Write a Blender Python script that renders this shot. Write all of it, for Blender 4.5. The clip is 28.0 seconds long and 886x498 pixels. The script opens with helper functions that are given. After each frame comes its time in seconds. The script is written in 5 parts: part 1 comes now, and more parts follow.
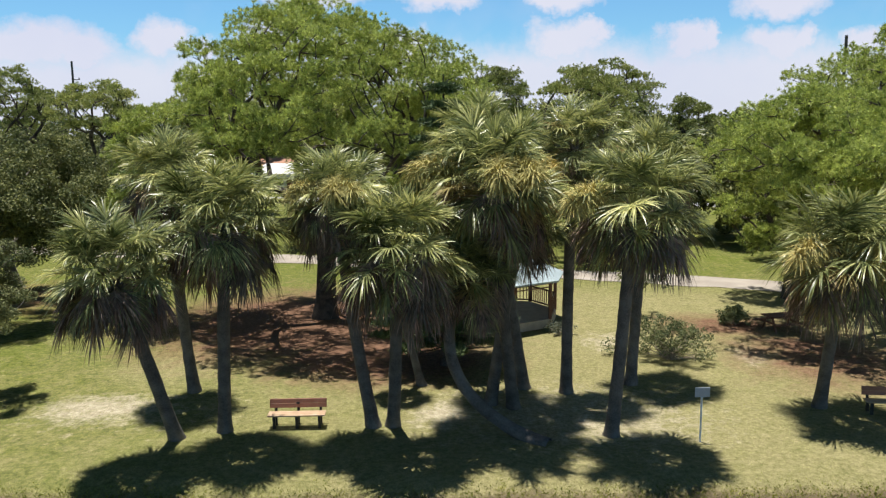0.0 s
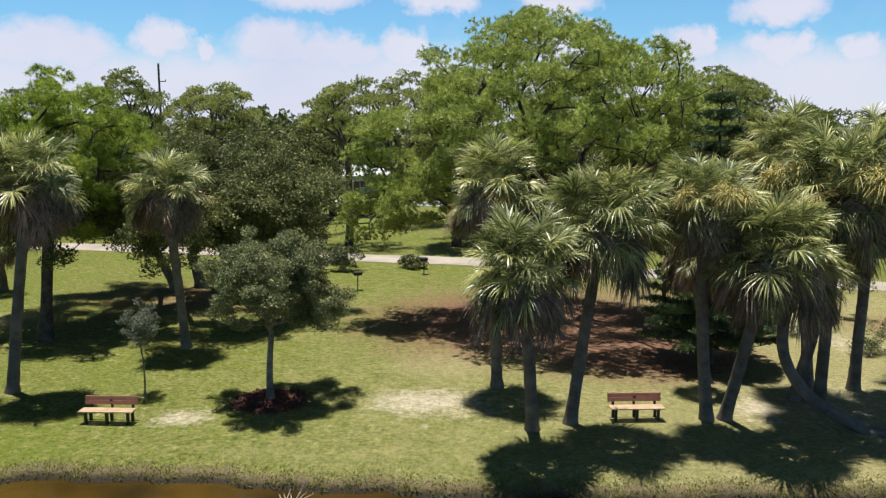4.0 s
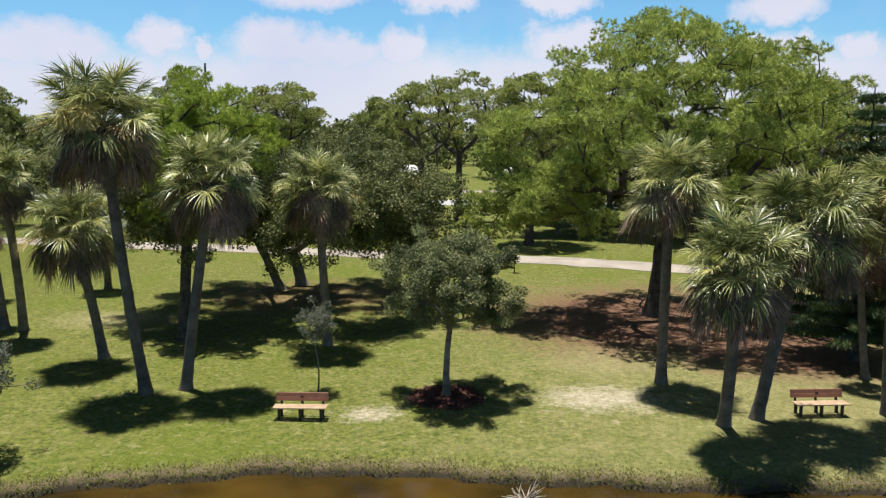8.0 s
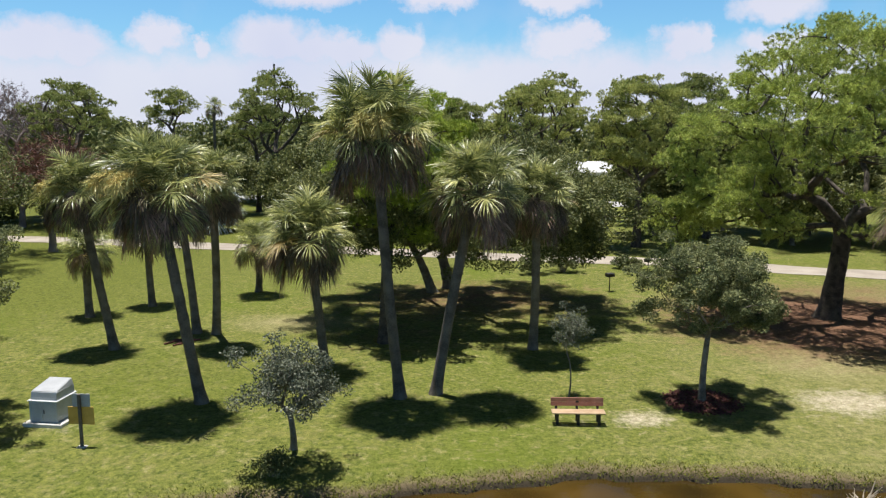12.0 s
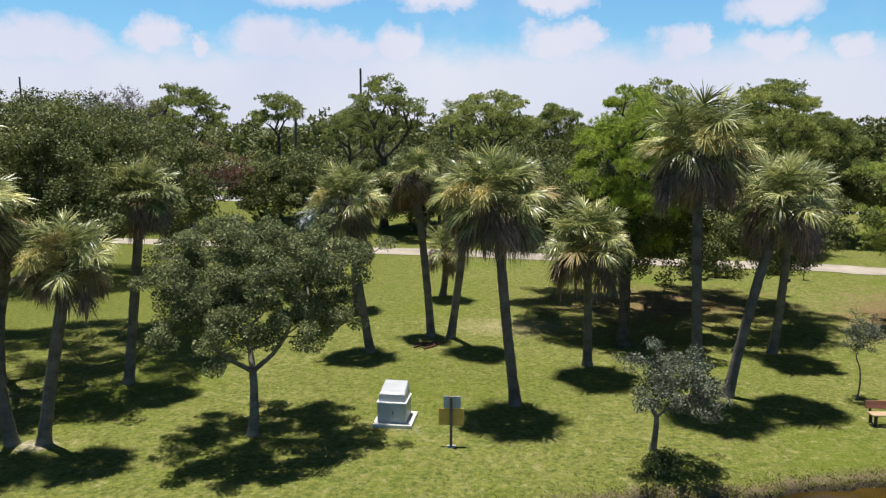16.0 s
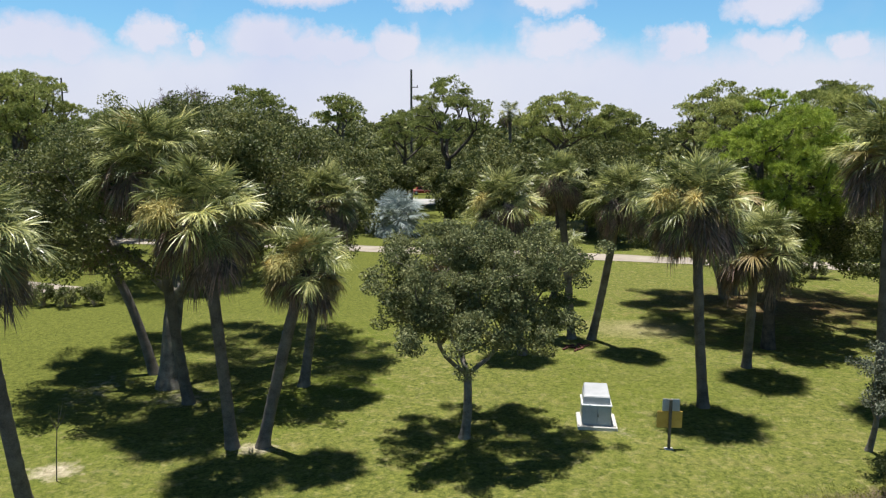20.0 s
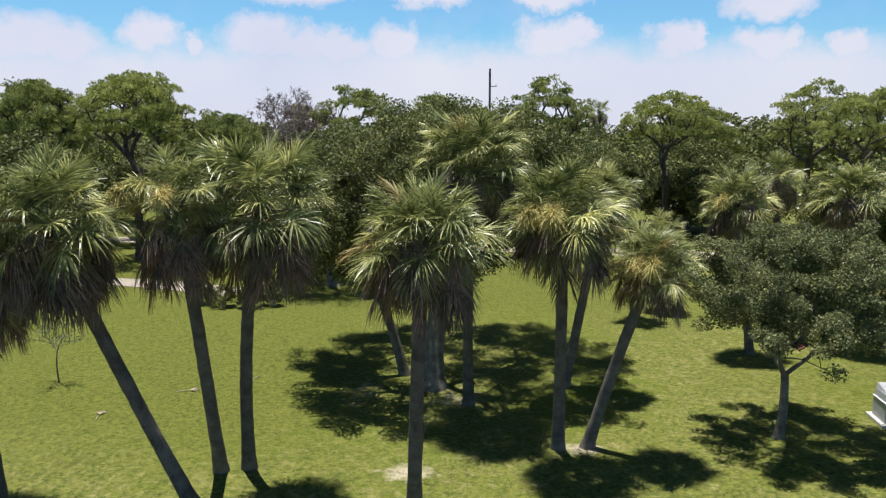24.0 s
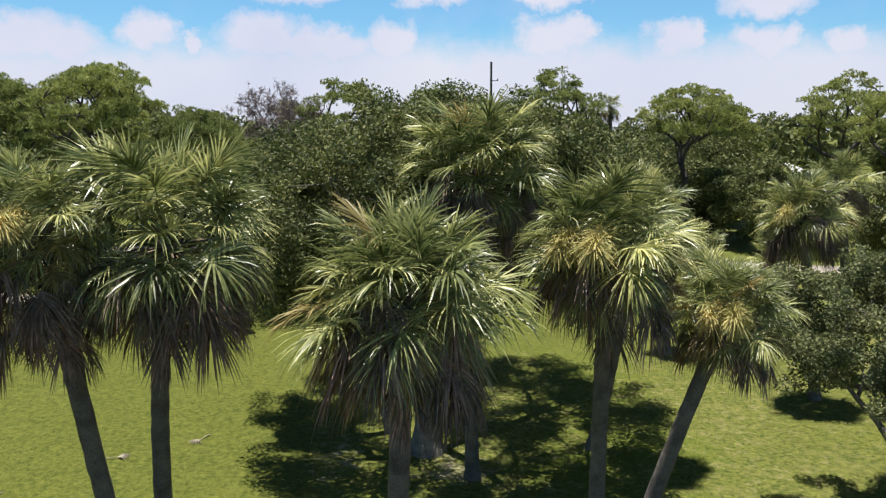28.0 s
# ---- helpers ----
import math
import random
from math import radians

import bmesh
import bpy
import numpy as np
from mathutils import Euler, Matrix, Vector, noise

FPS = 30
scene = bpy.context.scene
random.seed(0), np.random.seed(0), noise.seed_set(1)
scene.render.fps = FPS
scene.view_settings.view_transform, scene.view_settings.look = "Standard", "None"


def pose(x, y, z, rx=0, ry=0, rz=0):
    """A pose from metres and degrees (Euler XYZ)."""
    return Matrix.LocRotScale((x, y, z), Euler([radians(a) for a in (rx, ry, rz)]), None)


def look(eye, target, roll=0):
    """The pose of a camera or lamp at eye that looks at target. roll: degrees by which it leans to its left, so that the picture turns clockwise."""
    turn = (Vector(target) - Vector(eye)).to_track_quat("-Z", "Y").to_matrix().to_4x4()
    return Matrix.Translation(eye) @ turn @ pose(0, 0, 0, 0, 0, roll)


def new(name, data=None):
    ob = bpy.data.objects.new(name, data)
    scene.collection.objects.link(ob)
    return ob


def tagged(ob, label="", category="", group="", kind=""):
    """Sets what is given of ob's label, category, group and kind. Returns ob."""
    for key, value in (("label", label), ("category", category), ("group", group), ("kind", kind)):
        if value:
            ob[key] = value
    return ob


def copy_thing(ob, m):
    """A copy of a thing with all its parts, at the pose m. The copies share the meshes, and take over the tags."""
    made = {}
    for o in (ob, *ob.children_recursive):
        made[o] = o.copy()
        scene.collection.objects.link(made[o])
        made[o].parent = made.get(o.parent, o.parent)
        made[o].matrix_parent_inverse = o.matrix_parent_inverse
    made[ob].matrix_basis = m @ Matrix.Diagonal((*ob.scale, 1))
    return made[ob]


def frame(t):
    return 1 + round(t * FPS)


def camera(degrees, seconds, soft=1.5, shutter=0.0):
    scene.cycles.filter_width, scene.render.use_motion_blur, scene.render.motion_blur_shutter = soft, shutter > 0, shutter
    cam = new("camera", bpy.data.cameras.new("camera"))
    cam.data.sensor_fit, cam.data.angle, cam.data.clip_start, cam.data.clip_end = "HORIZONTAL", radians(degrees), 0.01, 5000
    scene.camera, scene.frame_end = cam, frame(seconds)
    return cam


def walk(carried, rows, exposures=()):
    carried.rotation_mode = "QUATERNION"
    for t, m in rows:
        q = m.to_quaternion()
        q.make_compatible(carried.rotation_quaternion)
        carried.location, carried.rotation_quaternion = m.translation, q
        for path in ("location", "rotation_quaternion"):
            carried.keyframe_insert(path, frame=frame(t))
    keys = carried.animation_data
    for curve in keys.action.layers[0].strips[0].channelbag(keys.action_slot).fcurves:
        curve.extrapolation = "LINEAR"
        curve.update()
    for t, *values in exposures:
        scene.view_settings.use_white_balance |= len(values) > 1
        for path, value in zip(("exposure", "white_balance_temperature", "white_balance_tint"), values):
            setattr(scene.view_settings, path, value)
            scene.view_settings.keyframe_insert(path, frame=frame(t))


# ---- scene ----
cam = camera(60.0, 28.0, soft=1.3)
PATH = [
    (0, (-0.281, 1.367, 9.371), (-0.352, 3.343, 9.074), -0.5),
    (0.5, (-1.384, 1.124, 9.437), (-1.454, 3.101, 9.141), -0.5),
    (1, (-3.071, 0.895, 9.439), (-3.14, 2.872, 9.146), -0.3),
    (1.5, (-4.892, 0.544, 9.473), (-4.961, 2.522, 9.183), -0.2),
    (2, (-6.612, 0.34, 9.511), (-6.679, 2.318, 9.222), -0.0),
    (2.5, (-8.063, 0.22, 9.53), (-8.128, 2.198, 9.241), 0.0),
    (3, (-9.296, 0.023, 9.548), (-9.36, 2.001, 9.258), -0.0),
    (3.5, (-10.462, -0.226, 9.566), (-10.525, 1.752, 9.276), 0.0),
    (4, (-11.555, -0.329, 9.576), (-11.619, 1.649, 9.286), -0.0),
    (4.5, (-12.568, -0.464, 9.614), (-12.632, 1.514, 9.324), -0.0),
    (6.5, (-15.842, -0.83, 9.609), (-15.903, 1.148, 9.318), -0.0),
    (7, (-16.585, -0.889, 9.594), (-16.645, 1.089, 9.303), 0.0),
    (7.5, (-17.306, -0.943, 9.573), (-17.366, 1.035, 9.282), 0.1),
    (8, (-18.009, -0.942, 9.617), (-18.069, 1.036, 9.325), 0.0),
    (8.5, (-18.686, -0.916, 9.653), (-18.747, 1.062, 9.359), -0.1),
    (9, (-19.389, -0.914, 9.672), (-19.45, 1.063, 9.379), -0.1),
    (9.5, (-20.094, -0.944, 9.712), (-20.155, 1.033, 9.418), -0.1),
    (10, (-20.914, -0.967, 9.753), (-20.974, 1.011, 9.459), 0.0),
    (10.5, (-21.846, -0.982, 9.77), (-21.905, 0.995, 9.475), -0.0),
    (11, (-23.326, -1.068, 9.812), (-23.385, 0.909, 9.517), 0.0),
    (11.5, (-25.322, -1.233, 9.886), (-25.379, 0.744, 9.59), 0.0),
    (12, (-27.598, -1.419, 9.931), (-27.654, 0.558, 9.635), 0.0),
    (12.5, (-29.977, -1.691, 9.999), (-30.033, 0.286, 9.704), 0.0),
    (13, (-32.3, -1.858, 10.062), (-32.356, 0.119, 9.766), -0.0),
    (13.5, (-34.38, -2.017, 10.134), (-34.435, -0.04, 9.839), -0.0),
    (15.5, (-38.323, -2.827, 10.37), (-38.373, -0.849, 10.076), 0.3),
    (16, (-39.409, -3.033, 10.459), (-39.46, -1.056, 10.163), 0.2),
    (16.5, (-40.723, -3.119, 10.463), (-40.772, -1.142, 10.168), 0.2),
    (17, (-41.996, -3.343, 10.521), (-42.045, -1.365, 10.225), 0.1),
    (17.5, (-43.144, -3.453, 10.537), (-43.192, -1.476, 10.242), 0.1),
    (18, (-44.128, -3.499, 10.567), (-44.176, -1.521, 10.272), 0.1),
    (18.5, (-44.958, -3.459, 10.547), (-45.005, -1.481, 10.253), 0.2),
    (19, (-45.693, -3.461, 10.59), (-45.74, -1.483, 10.295), 0.1),
    (19.5, (-46.319, -3.464, 10.603), (-46.364, -1.487, 10.308), 0.2),
    (20, (-46.912, -3.434, 10.631), (-46.954, -1.457, 10.334), 0.2),
    (20.5, (-47.988, -3.461, 10.633), (-48.029, -1.483, 10.337), 0.2),
    (21, (-49.442, -3.529, 10.646), (-49.482, -1.552, 10.349), 0.2),
    (21.5, (-51.153, -3.567, 10.63), (-51.191, -1.59, 10.334), 0.3),
    (22, (-52.876, -3.668, 10.64), (-52.913, -1.691, 10.344), 0.3),
    (22.5, (-54.581, -3.842, 10.673), (-54.617, -1.864, 10.376), 0.2),
    (24.5, (-58.342, -3.857, 10.796), (-58.381, -1.881, 10.493), -0.0),
    (25, (-58.341, -3.798, 10.742), (-58.379, -1.822, 10.44), 0.0),
    (25.5, (-58.286, -2.8, 10.741), (-58.325, -0.823, 10.438), -0.0),
    (26, (-58.246, -0.824, 10.734), (-58.284, 1.152, 10.431), -0.1),
    (26.5, (-58.205, 1.307, 10.744), (-58.244, 3.283, 10.44), -0.1),
    (27, (-58.186, 2.428, 10.754), (-58.225, 4.404, 10.449), -0.1),
    (27.5, (-58.156, 2.897, 10.716), (-58.195, 4.873, 10.41), -0.1),
    (28, (-58.095, 3.065, 10.707), (-58.132, 5.041, 10.4), -0.1),
]
walk(cam, [(t, look(eye, target, roll)) for t, eye, target, roll in PATH])

# ---- light ----
SUN_TO = Vector((-0.09, 0.115, 1.0)).normalized()
sun_data = bpy.data.lights.new("sun", "SUN")
sun_data.energy, sun_data.angle, sun_data.color = 5.0, radians(0.55), (1.0, 0.955, 0.885)
sun_lamp = new("sun", sun_data)
sun_lamp.matrix_world = look(SUN_TO * 80, (0, 0, 0))

# cloud puffs: x/y slope, z/y slope, half width, half height
PUFFS = [
    (-0.57, 0.118, 0.10, 0.035), (-0.50, 0.110, 0.06, 0.028), (-0.393, 0.124, 0.038, 0.026), (-0.338, 0.114, 0.02, 0.014),
    (-0.247, 0.115, 0.058, 0.033), (-0.192, 0.108, 0.045, 0.028), (-0.085, 0.109, 0.036, 0.028), (-0.15, 0.104, 0.05, 0.02),
    (0.118, 0.113, 0.052, 0.028), (0.150, 0.124, 0.026, 0.017), (0.270, 0.112, 0.036, 0.026), (0.30, 0.118, 0.018, 0.02),
    (0.386, 0.106, 0.048, 0.024), (0.420, 0.112, 0.022, 0.018), (0.490, 0.106, 0.026, 0.022), (0.386, 0.158, 0.058, 0.02),
    (-0.20, 0.178, 0.07, 0.022), (-0.035, 0.168, 0.05, 0.018), (0.115, 0.168, 0.055, 0.02), (0.552, 0.11, 0.018, 0.015),
]


def make_sky():
    world = bpy.data.worlds.new("world")
    scene.world = world
    world.use_nodes = True
    nt = world.node_tree
    nt.nodes.clear()
    N = nt.nodes.new

    def math_node(op, a, b=None, c=None, clamp=False):
        n = N("ShaderNodeMath")
        n.operation, n.use_clamp = op, clamp
        for i, v in enumerate((a, b, c)):
            if v is None:
                continue
            if isinstance(v, (int, float)):
                n.inputs[i].default_value = v
            else:
                nt.links.new(v, n.inputs[i])
        return n.outputs[0]

    out, bg = N("ShaderNodeOutputWorld"), N("ShaderNodeBackground")
    sky = N("ShaderNodeTexSky")
    sky.sky_type, sky.sun_disc = "NISHITA", False
    sky.sun_elevation, sky.sun_rotation = radians(81.7), radians(-38)
    sky.air_density, sky.dust_density, sky.ozone_density = 1.0, 0.4, 3.0
    co, sep = N("ShaderNodeTexCoord"), N("ShaderNodeSeparateXYZ")
    nt.links.new(co.outputs["Generated"], sep.inputs[0])
    ahead = math_node("MAXIMUM", sep.outputs[1], 0.08)
    u, v = math_node("DIVIDE", sep.outputs[0], ahead), math_node("DIVIDE", sep.outputs[2], ahead)
    noise_a = N("ShaderNodeTexNoise")
    noise_a.inputs["Scale"].default_value, noise_a.inputs["Detail"].default_value, noise_a.inputs["Roughness"].default_value = 24.0, 8.0, 0.66
    nt.links.new(co.outputs["Generated"], noise_a.inputs["Vector"])
    wob = N("ShaderNodeSeparateColor")
    nt.links.new(noise_a.outputs["Color"], wob.inputs[0])
    u = math_node("ADD", u, math_node("MULTIPLY", math_node("SUBTRACT", wob.outputs[0], 0.5), 0.085))
    v = math_node("ADD", v, math_node("MULTIPLY", math_node("SUBTRACT", wob.outputs[1], 0.5), 0.06))
    cover = None
    for pu, pv, ru, rv in PUFFS:
        du = math_node("DIVIDE", math_node("SUBTRACT", u, pu), ru)
        dv = math_node("DIVIDE", math_node("SUBTRACT", v, pv), rv)
        d = math_node("ADD", math_node("MULTIPLY", du, du), math_node("MULTIPLY", dv, dv))
        puff = math_node("MULTIPLY_ADD", d, -0.95, 1.3, True)
        cover = puff if cover is None else math_node("MAXIMUM", cover, puff)
    band = N("ShaderNodeMapRange")
    band.interpolation_type = "SMOOTHSTEP"
    band.inputs[1].default_value, band.inputs[2].default_value = 0.135, 0.08
    band.inputs[3].default_value, band.inputs[4].default_value = 0.0, 0.9
    nt.links.new(v, band.inputs[0])
    soft_noise = N("ShaderNodeTexNoise")
    soft_noise.inputs["Scale"].default_value, soft_noise.inputs["Detail"].default_value = 5.0, 5.0
    nt.links.new(co.outputs["Generated"], soft_noise.inputs["Vector"])
    wisps = math_node("MULTIPLY", math_node("SUBTRACT", soft_noise.outputs["Fac"], 0.56, None, True), 1.2, None, True)
    cover = math_node("MAXIMUM", math_node("MULTIPLY", cover, 0.92), math_node("MAXIMUM", band.outputs[0], wisps))
    shade = N("ShaderNodeMix")
    shade.data_type = "RGBA"
    shade.inputs[6].default_value, shade.inputs[7].default_value = (CLOUD * 0.78, CLOUD * 0.80, CLOUD * 1.0, 1), (CLOUD, CLOUD * 0.98, CLOUD * 1.05, 1)
    lit = math_node("MULTIPLY_ADD", soft_noise.outputs["Fac"], 1.3, -0.25, True)
    nt.links.new(lit, shade.inputs[0])
    tint = N("ShaderNodeMix")
    tint.data_type, tint.blend_type = "RGBA", "MULTIPLY"
    tint.inputs[0].default_value, tint.inputs[7].default_value = 1.0, SKY_TINT
    fade = N("ShaderNodeMapRange")
    fade.interpolation_type = "SMOOTHSTEP"
    fade.inputs[1].default_value, fade.inputs[2].default_value = 0.2, 0.55
    fade.inputs[3].default_value, fade.inputs[4].default_value = 1.0, 0.25
    nt.links.new(sep.outputs[2], fade.inputs[0])
    deep = N("ShaderNodeVectorMath")
    deep.operation = "SCALE"
    nt.links.new(sky.outputs[0], deep.inputs[0])
    nt.links.new(fade.outputs[0], deep.inputs["Scale"])
    nt.links.new(deep.outputs[0], tint.inputs[6])
    mixed = N("ShaderNodeMix")
    mixed.data_type = "RGBA"
    nt.links.new(cover, mixed.inputs[0])
    nt.links.new(tint.outputs[2], mixed.inputs[6])
    nt.links.new(shade.outputs[2], mixed.inputs[7])
    nt.links.new(mixed.outputs[2], bg.inputs[0])
    bg.inputs[1].default_value = 0.062
    nt.links.new(bg.outputs[0], out.inputs[0])


CLOUD, SKY_TINT = 9.9, (0.9, 1.38, 1.6, 1)
make_sky()
scene.view_settings.exposure = 0.5


# ---- materials ----
def material(name, low, high, scale=4.0, rough=0.7, bump=0.2, fine=40.0, per_object=0.0, per_island=0.0, metal=0.0, spec=0.4, trans=0.0, detail=5.0):
    """Two scales of noise between two colours, fine relief, and a spread of brightness from piece to piece."""
    m = bpy.data.materials.new(name)
    m.use_nodes = True
    nt = m.node_tree
    bsdf = nt.nodes["Principled BSDF"]
    N = nt.nodes.new
    co = N("ShaderNodeTexCoord")
    big, small = N("ShaderNodeTexNoise"), N("ShaderNodeTexNoise")
    big.inputs["Scale"].default_value, big.inputs["Detail"].default_value = scale, detail
    small.inputs["Scale"].default_value, small.inputs["Detail"].default_value = fine, 3.0
    for n in (big, small):
        nt.links.new(co.outputs["Object"], n.inputs["Vector"])
    add = N("ShaderNodeMath")
    add.operation = "MULTIPLY_ADD"
    add.inputs[1].default_value, add.inputs[2].default_value = 0.6, -0.3
    nt.links.new(small.outputs["Fac"], add.inputs[0])
    total = N("ShaderNodeMath")
    total.operation = "ADD"
    nt.links.new(big.outputs["Fac"], total.inputs[0])
    nt.links.new(add.outputs[0], total.inputs[1])
    ramp = N("ShaderNodeMapRange")
    ramp.inputs[1].default_value, ramp.inputs[2].default_value = 0.3, 0.7
    nt.links.new(total.outputs[0], ramp.inputs[0])
    mix = N("ShaderNodeMix")
    mix.data_type = "RGBA"
    mix.inputs[6].default_value, mix.inputs[7].default_value = (*low, 1), (*high, 1)
    nt.links.new(ramp.outputs[0], mix.inputs[0])
    colour = mix.outputs[2]
    for spread, node, socket in ((per_object, "ShaderNodeObjectInfo", "Random"), (per_island, "ShaderNodeNewGeometry", "Random Per Island")):
        if spread:
            info, rng, hsv = N(node), N("ShaderNodeMapRange"), N("ShaderNodeHueSaturation")
            rng.inputs[3].default_value, rng.inputs[4].default_value = 1 - spread, 1 + spread
            nt.links.new(info.outputs[socket], rng.inputs[0])
            nt.links.new(rng.outputs[0], hsv.inputs["Value"])
            hue = N("ShaderNodeMapRange")
            hue.inputs[3].default_value, hue.inputs[4].default_value = 0.5 + 0.035 * spread, 0.5 - 0.05 * spread
            nt.links.new(info.outputs[socket], hue.inputs[0])
            nt.links.new(hue.outputs[0], hsv.inputs["Hue"])
            nt.links.new(colour, hsv.inputs["Color"])
            colour = hsv.outputs[0]
    nt.links.new(colour, bsdf.inputs["Base Color"])
    bsdf.inputs["Roughness"].default_value, bsdf.inputs["Metallic"].default_value = rough, metal
    bsdf.inputs["Specular IOR Level"].default_value = spec
    if bump:
        b = N("ShaderNodeBump")
        b.inputs["Strength"].default_value, b.inputs["Distance"].default_value = bump, 0.03
        nt.links.new(total.outputs[0], b.inputs["Height"])
        nt.links.new(b.outputs[0], bsdf.inputs["Normal"])
    if trans:
        tl, ms = N("ShaderNodeBsdfTranslucent"), N("ShaderNodeMixShader")
        nt.links.new(colour, tl.inputs[0])
        ms.inputs[0].default_value = trans
        nt.links.new(bsdf.outputs[0], ms.inputs[1])
        nt.links.new(tl.outputs[0], ms.inputs[2])
        nt.links.new(ms.outputs[0], nt.nodes["Material Output"].inputs[0])
    return m


M_FROND = material("palm_leaf", (0.11, 0.15, 0.04), (0.55, 0.58, 0.25), 1.5, 0.36, 0.0, 9.0, per_object=0.4, per_island=0.5, spec=0.6, trans=0.3)
M_OLD = material("palm_leaf_yellowing", (0.26, 0.21, 0.07), (0.44, 0.36, 0.15), 1.5, 0.5, 0.0, 9.0, per_object=0.3, per_island=0.25, trans=0.2)
M_DEAD = material("palm_leaf_dead", (0.115, 0.08, 0.06), (0.37, 0.275, 0.20), 2.0, 0.7, 0.0, 9.0, per_object=0.45, per_island=0.4, trans=0.12)
M_FLOWER = material("palm_flower", (0.42, 0.37, 0.11), (0.62, 0.54, 0.22), 4.0, 0.8, 0.0, 20, per_object=0.2, per_island=0.25)
M_TRUNK = material("palm_trunk", (0.075, 0.067, 0.06), (0.185, 0.165, 0.148), 2.2, 0.9, 0.6, 24.0, per_object=0.15)
M_BOOT = material("palm_boots", (0.07, 0.055, 0.04), (0.17, 0.135, 0.10), 5.0, 0.9, 0.6, 30.0)
M_BARK = material("oak_bark", (0.09, 0.08, 0.07), (0.24, 0.22, 0.19), 3.0, 0.9, 0.7, 30.0)
M_PINEBARK = material("pine_bark", (0.035, 0.03, 0.027), (0.12, 0.098, 0.082), 3.5, 0.9, 0.8, 20.0)
M_OAKLEAF = material("oak_leaf", (0.06, 0.085, 0.027), (0.22, 0.24, 0.085), 0.6, 0.6, 0.0, 3.0, per_island=0.5, spec=0.3, trans=0.22)
M_YOUNGLEAF = material("young_oak_leaf", (0.072, 0.10, 0.042), (0.28, 0.30, 0.14), 0.9, 0.55, 0.0, 5.0, per_island=0.4, spec=0.2, trans=0.25)
M_GREYLEAF = material("grey_leaf", (0.075, 0.095, 0.06), (0.19, 0.21, 0.145), 1.2, 0.5, 0.0, 6.0, per_island=0.4, trans=0.2)
M_NEEDLE = material("pine_needle", (0.18, 0.245, 0.045), (0.56, 0.635, 0.18), 1.2, 0.5, 0.0, 4.0, per_island=0.4, spec=0.3, trans=0.26)
M_FARNEEDLE = material("far_pine_needle", (0.14, 0.185, 0.045), (0.45, 0.49, 0.18), 1.0, 0.6, 0.0, 4.0, per_object=0.2, per_island=0.35, spec=0.2, trans=0.2)
M_BRIGHTNEEDLE = material("bright_pine_needle", (0.17, 0.25, 0.032), (0.48, 0.57, 0.11), 1.3, 0.55, 0.0, 4.0, per_island=0.25, spec=0.25, trans=0.28)
M_DARKNEEDLE = material("dark_needle", (0.06, 0.1, 0.04), (0.14, 0.19, 0.07), 1.0, 0.6, 0.0, 4.0, per_island=0.3)
M_RUSTLEAF = material("rust_leaf", (0.13, 0.06, 0.04), (0.22, 0.11, 0.075), 1.0, 0.7, 0.0, 4.0, per_island=0.35)
M_SILVER = material("silver_leaf", (0.30, 0.36, 0.36), (0.42, 0.48, 0.48), 1.5, 0.5, 0.0, 9.0, per_object=0.12, per_island=0.15)
M_PATH = material("pale_path", (0.27, 0.235, 0.20), (0.40, 0.355, 0.30), 0.5, 0.9, 0.15, 14.0)
M_ROAD = material("worn_road", (0.30, 0.30, 0.30), (0.42, 0.41, 0.40), 0.3, 0.9, 0.1, 8.0)
M_WOODSEAT = material("bench_seat_wood", (0.38, 0.26, 0.16), (0.52, 0.38, 0.25), 3.0, 0.6, 0.2, 30.0, per_object=0.1)
M_WOODBACK = material("bench_back_wood", (0.30, 0.125, 0.075), (0.42, 0.19, 0.125), 3.0, 0.6, 0.2, 30.0, per_object=0.1)
M_IRON = material("dark_metal", (0.015, 0.013, 0.012), (0.04, 0.035, 0.03), 6.0, 0.55, 0.15, 40.0)
M_POST = material("grey_post", (0.09, 0.075, 0.065), (0.16, 0.14, 0.12), 5.0, 0.8, 0.2, 40.0)
M_WHITE = material("white_enamel", (0.62, 0.64, 0.66), (0.76, 0.78, 0.80), 2.0, 0.4, 0.05, 30.0)
M_CABINET = material("cabinet_enamel", (0.36, 0.375, 0.40), (0.46, 0.475, 0.50), 2.0, 0.4, 0.05, 30.0)
M_CONCRETE = material("concrete", (0.42, 0.41, 0.39), (0.58, 0.57, 0.54), 3.0, 0.9, 0.2, 40.0)
M_SIGNBACK = material("sign_back_metal", (0.34, 0.36, 0.40), (0.44, 0.46, 0.50), 3.0, 0.5, 0.05, 30.0)
M_AMBER = material("sign_back_amber", (0.50, 0.31, 0.06), (0.62, 0.40, 0.10), 3.0, 0.6, 0.1, 30.0)
M_GAZWOOD = material("gazebo_wood", (0.12, 0.055, 0.035), (0.21, 0.10, 0.065), 4.0, 0.7, 0.2, 40.0, per_object=0.15)
M_GAZFLOOR = material("gazebo_floor", (0.42, 0.36, 0.30), (0.55, 0.48, 0.41), 3.0, 0.8, 0.2, 30.0)
M_ROOFMETAL = material("roof_metal", (0.36, 0.44, 0.47), (0.46, 0.54, 0.57), 2.0, 0.45, 0.1, 30.0, metal=0.2)
M_WALL = material("stucco", (0.50, 0.50, 0.48), (0.62, 0.61, 0.58), 1.0, 0.9, 0.1, 30.0)
M_ROOF = material("shingle_roof", (0.50, 0.50, 0.52), (0.66, 0.66, 0.68), 2.0, 0.8, 0.2, 20.0)
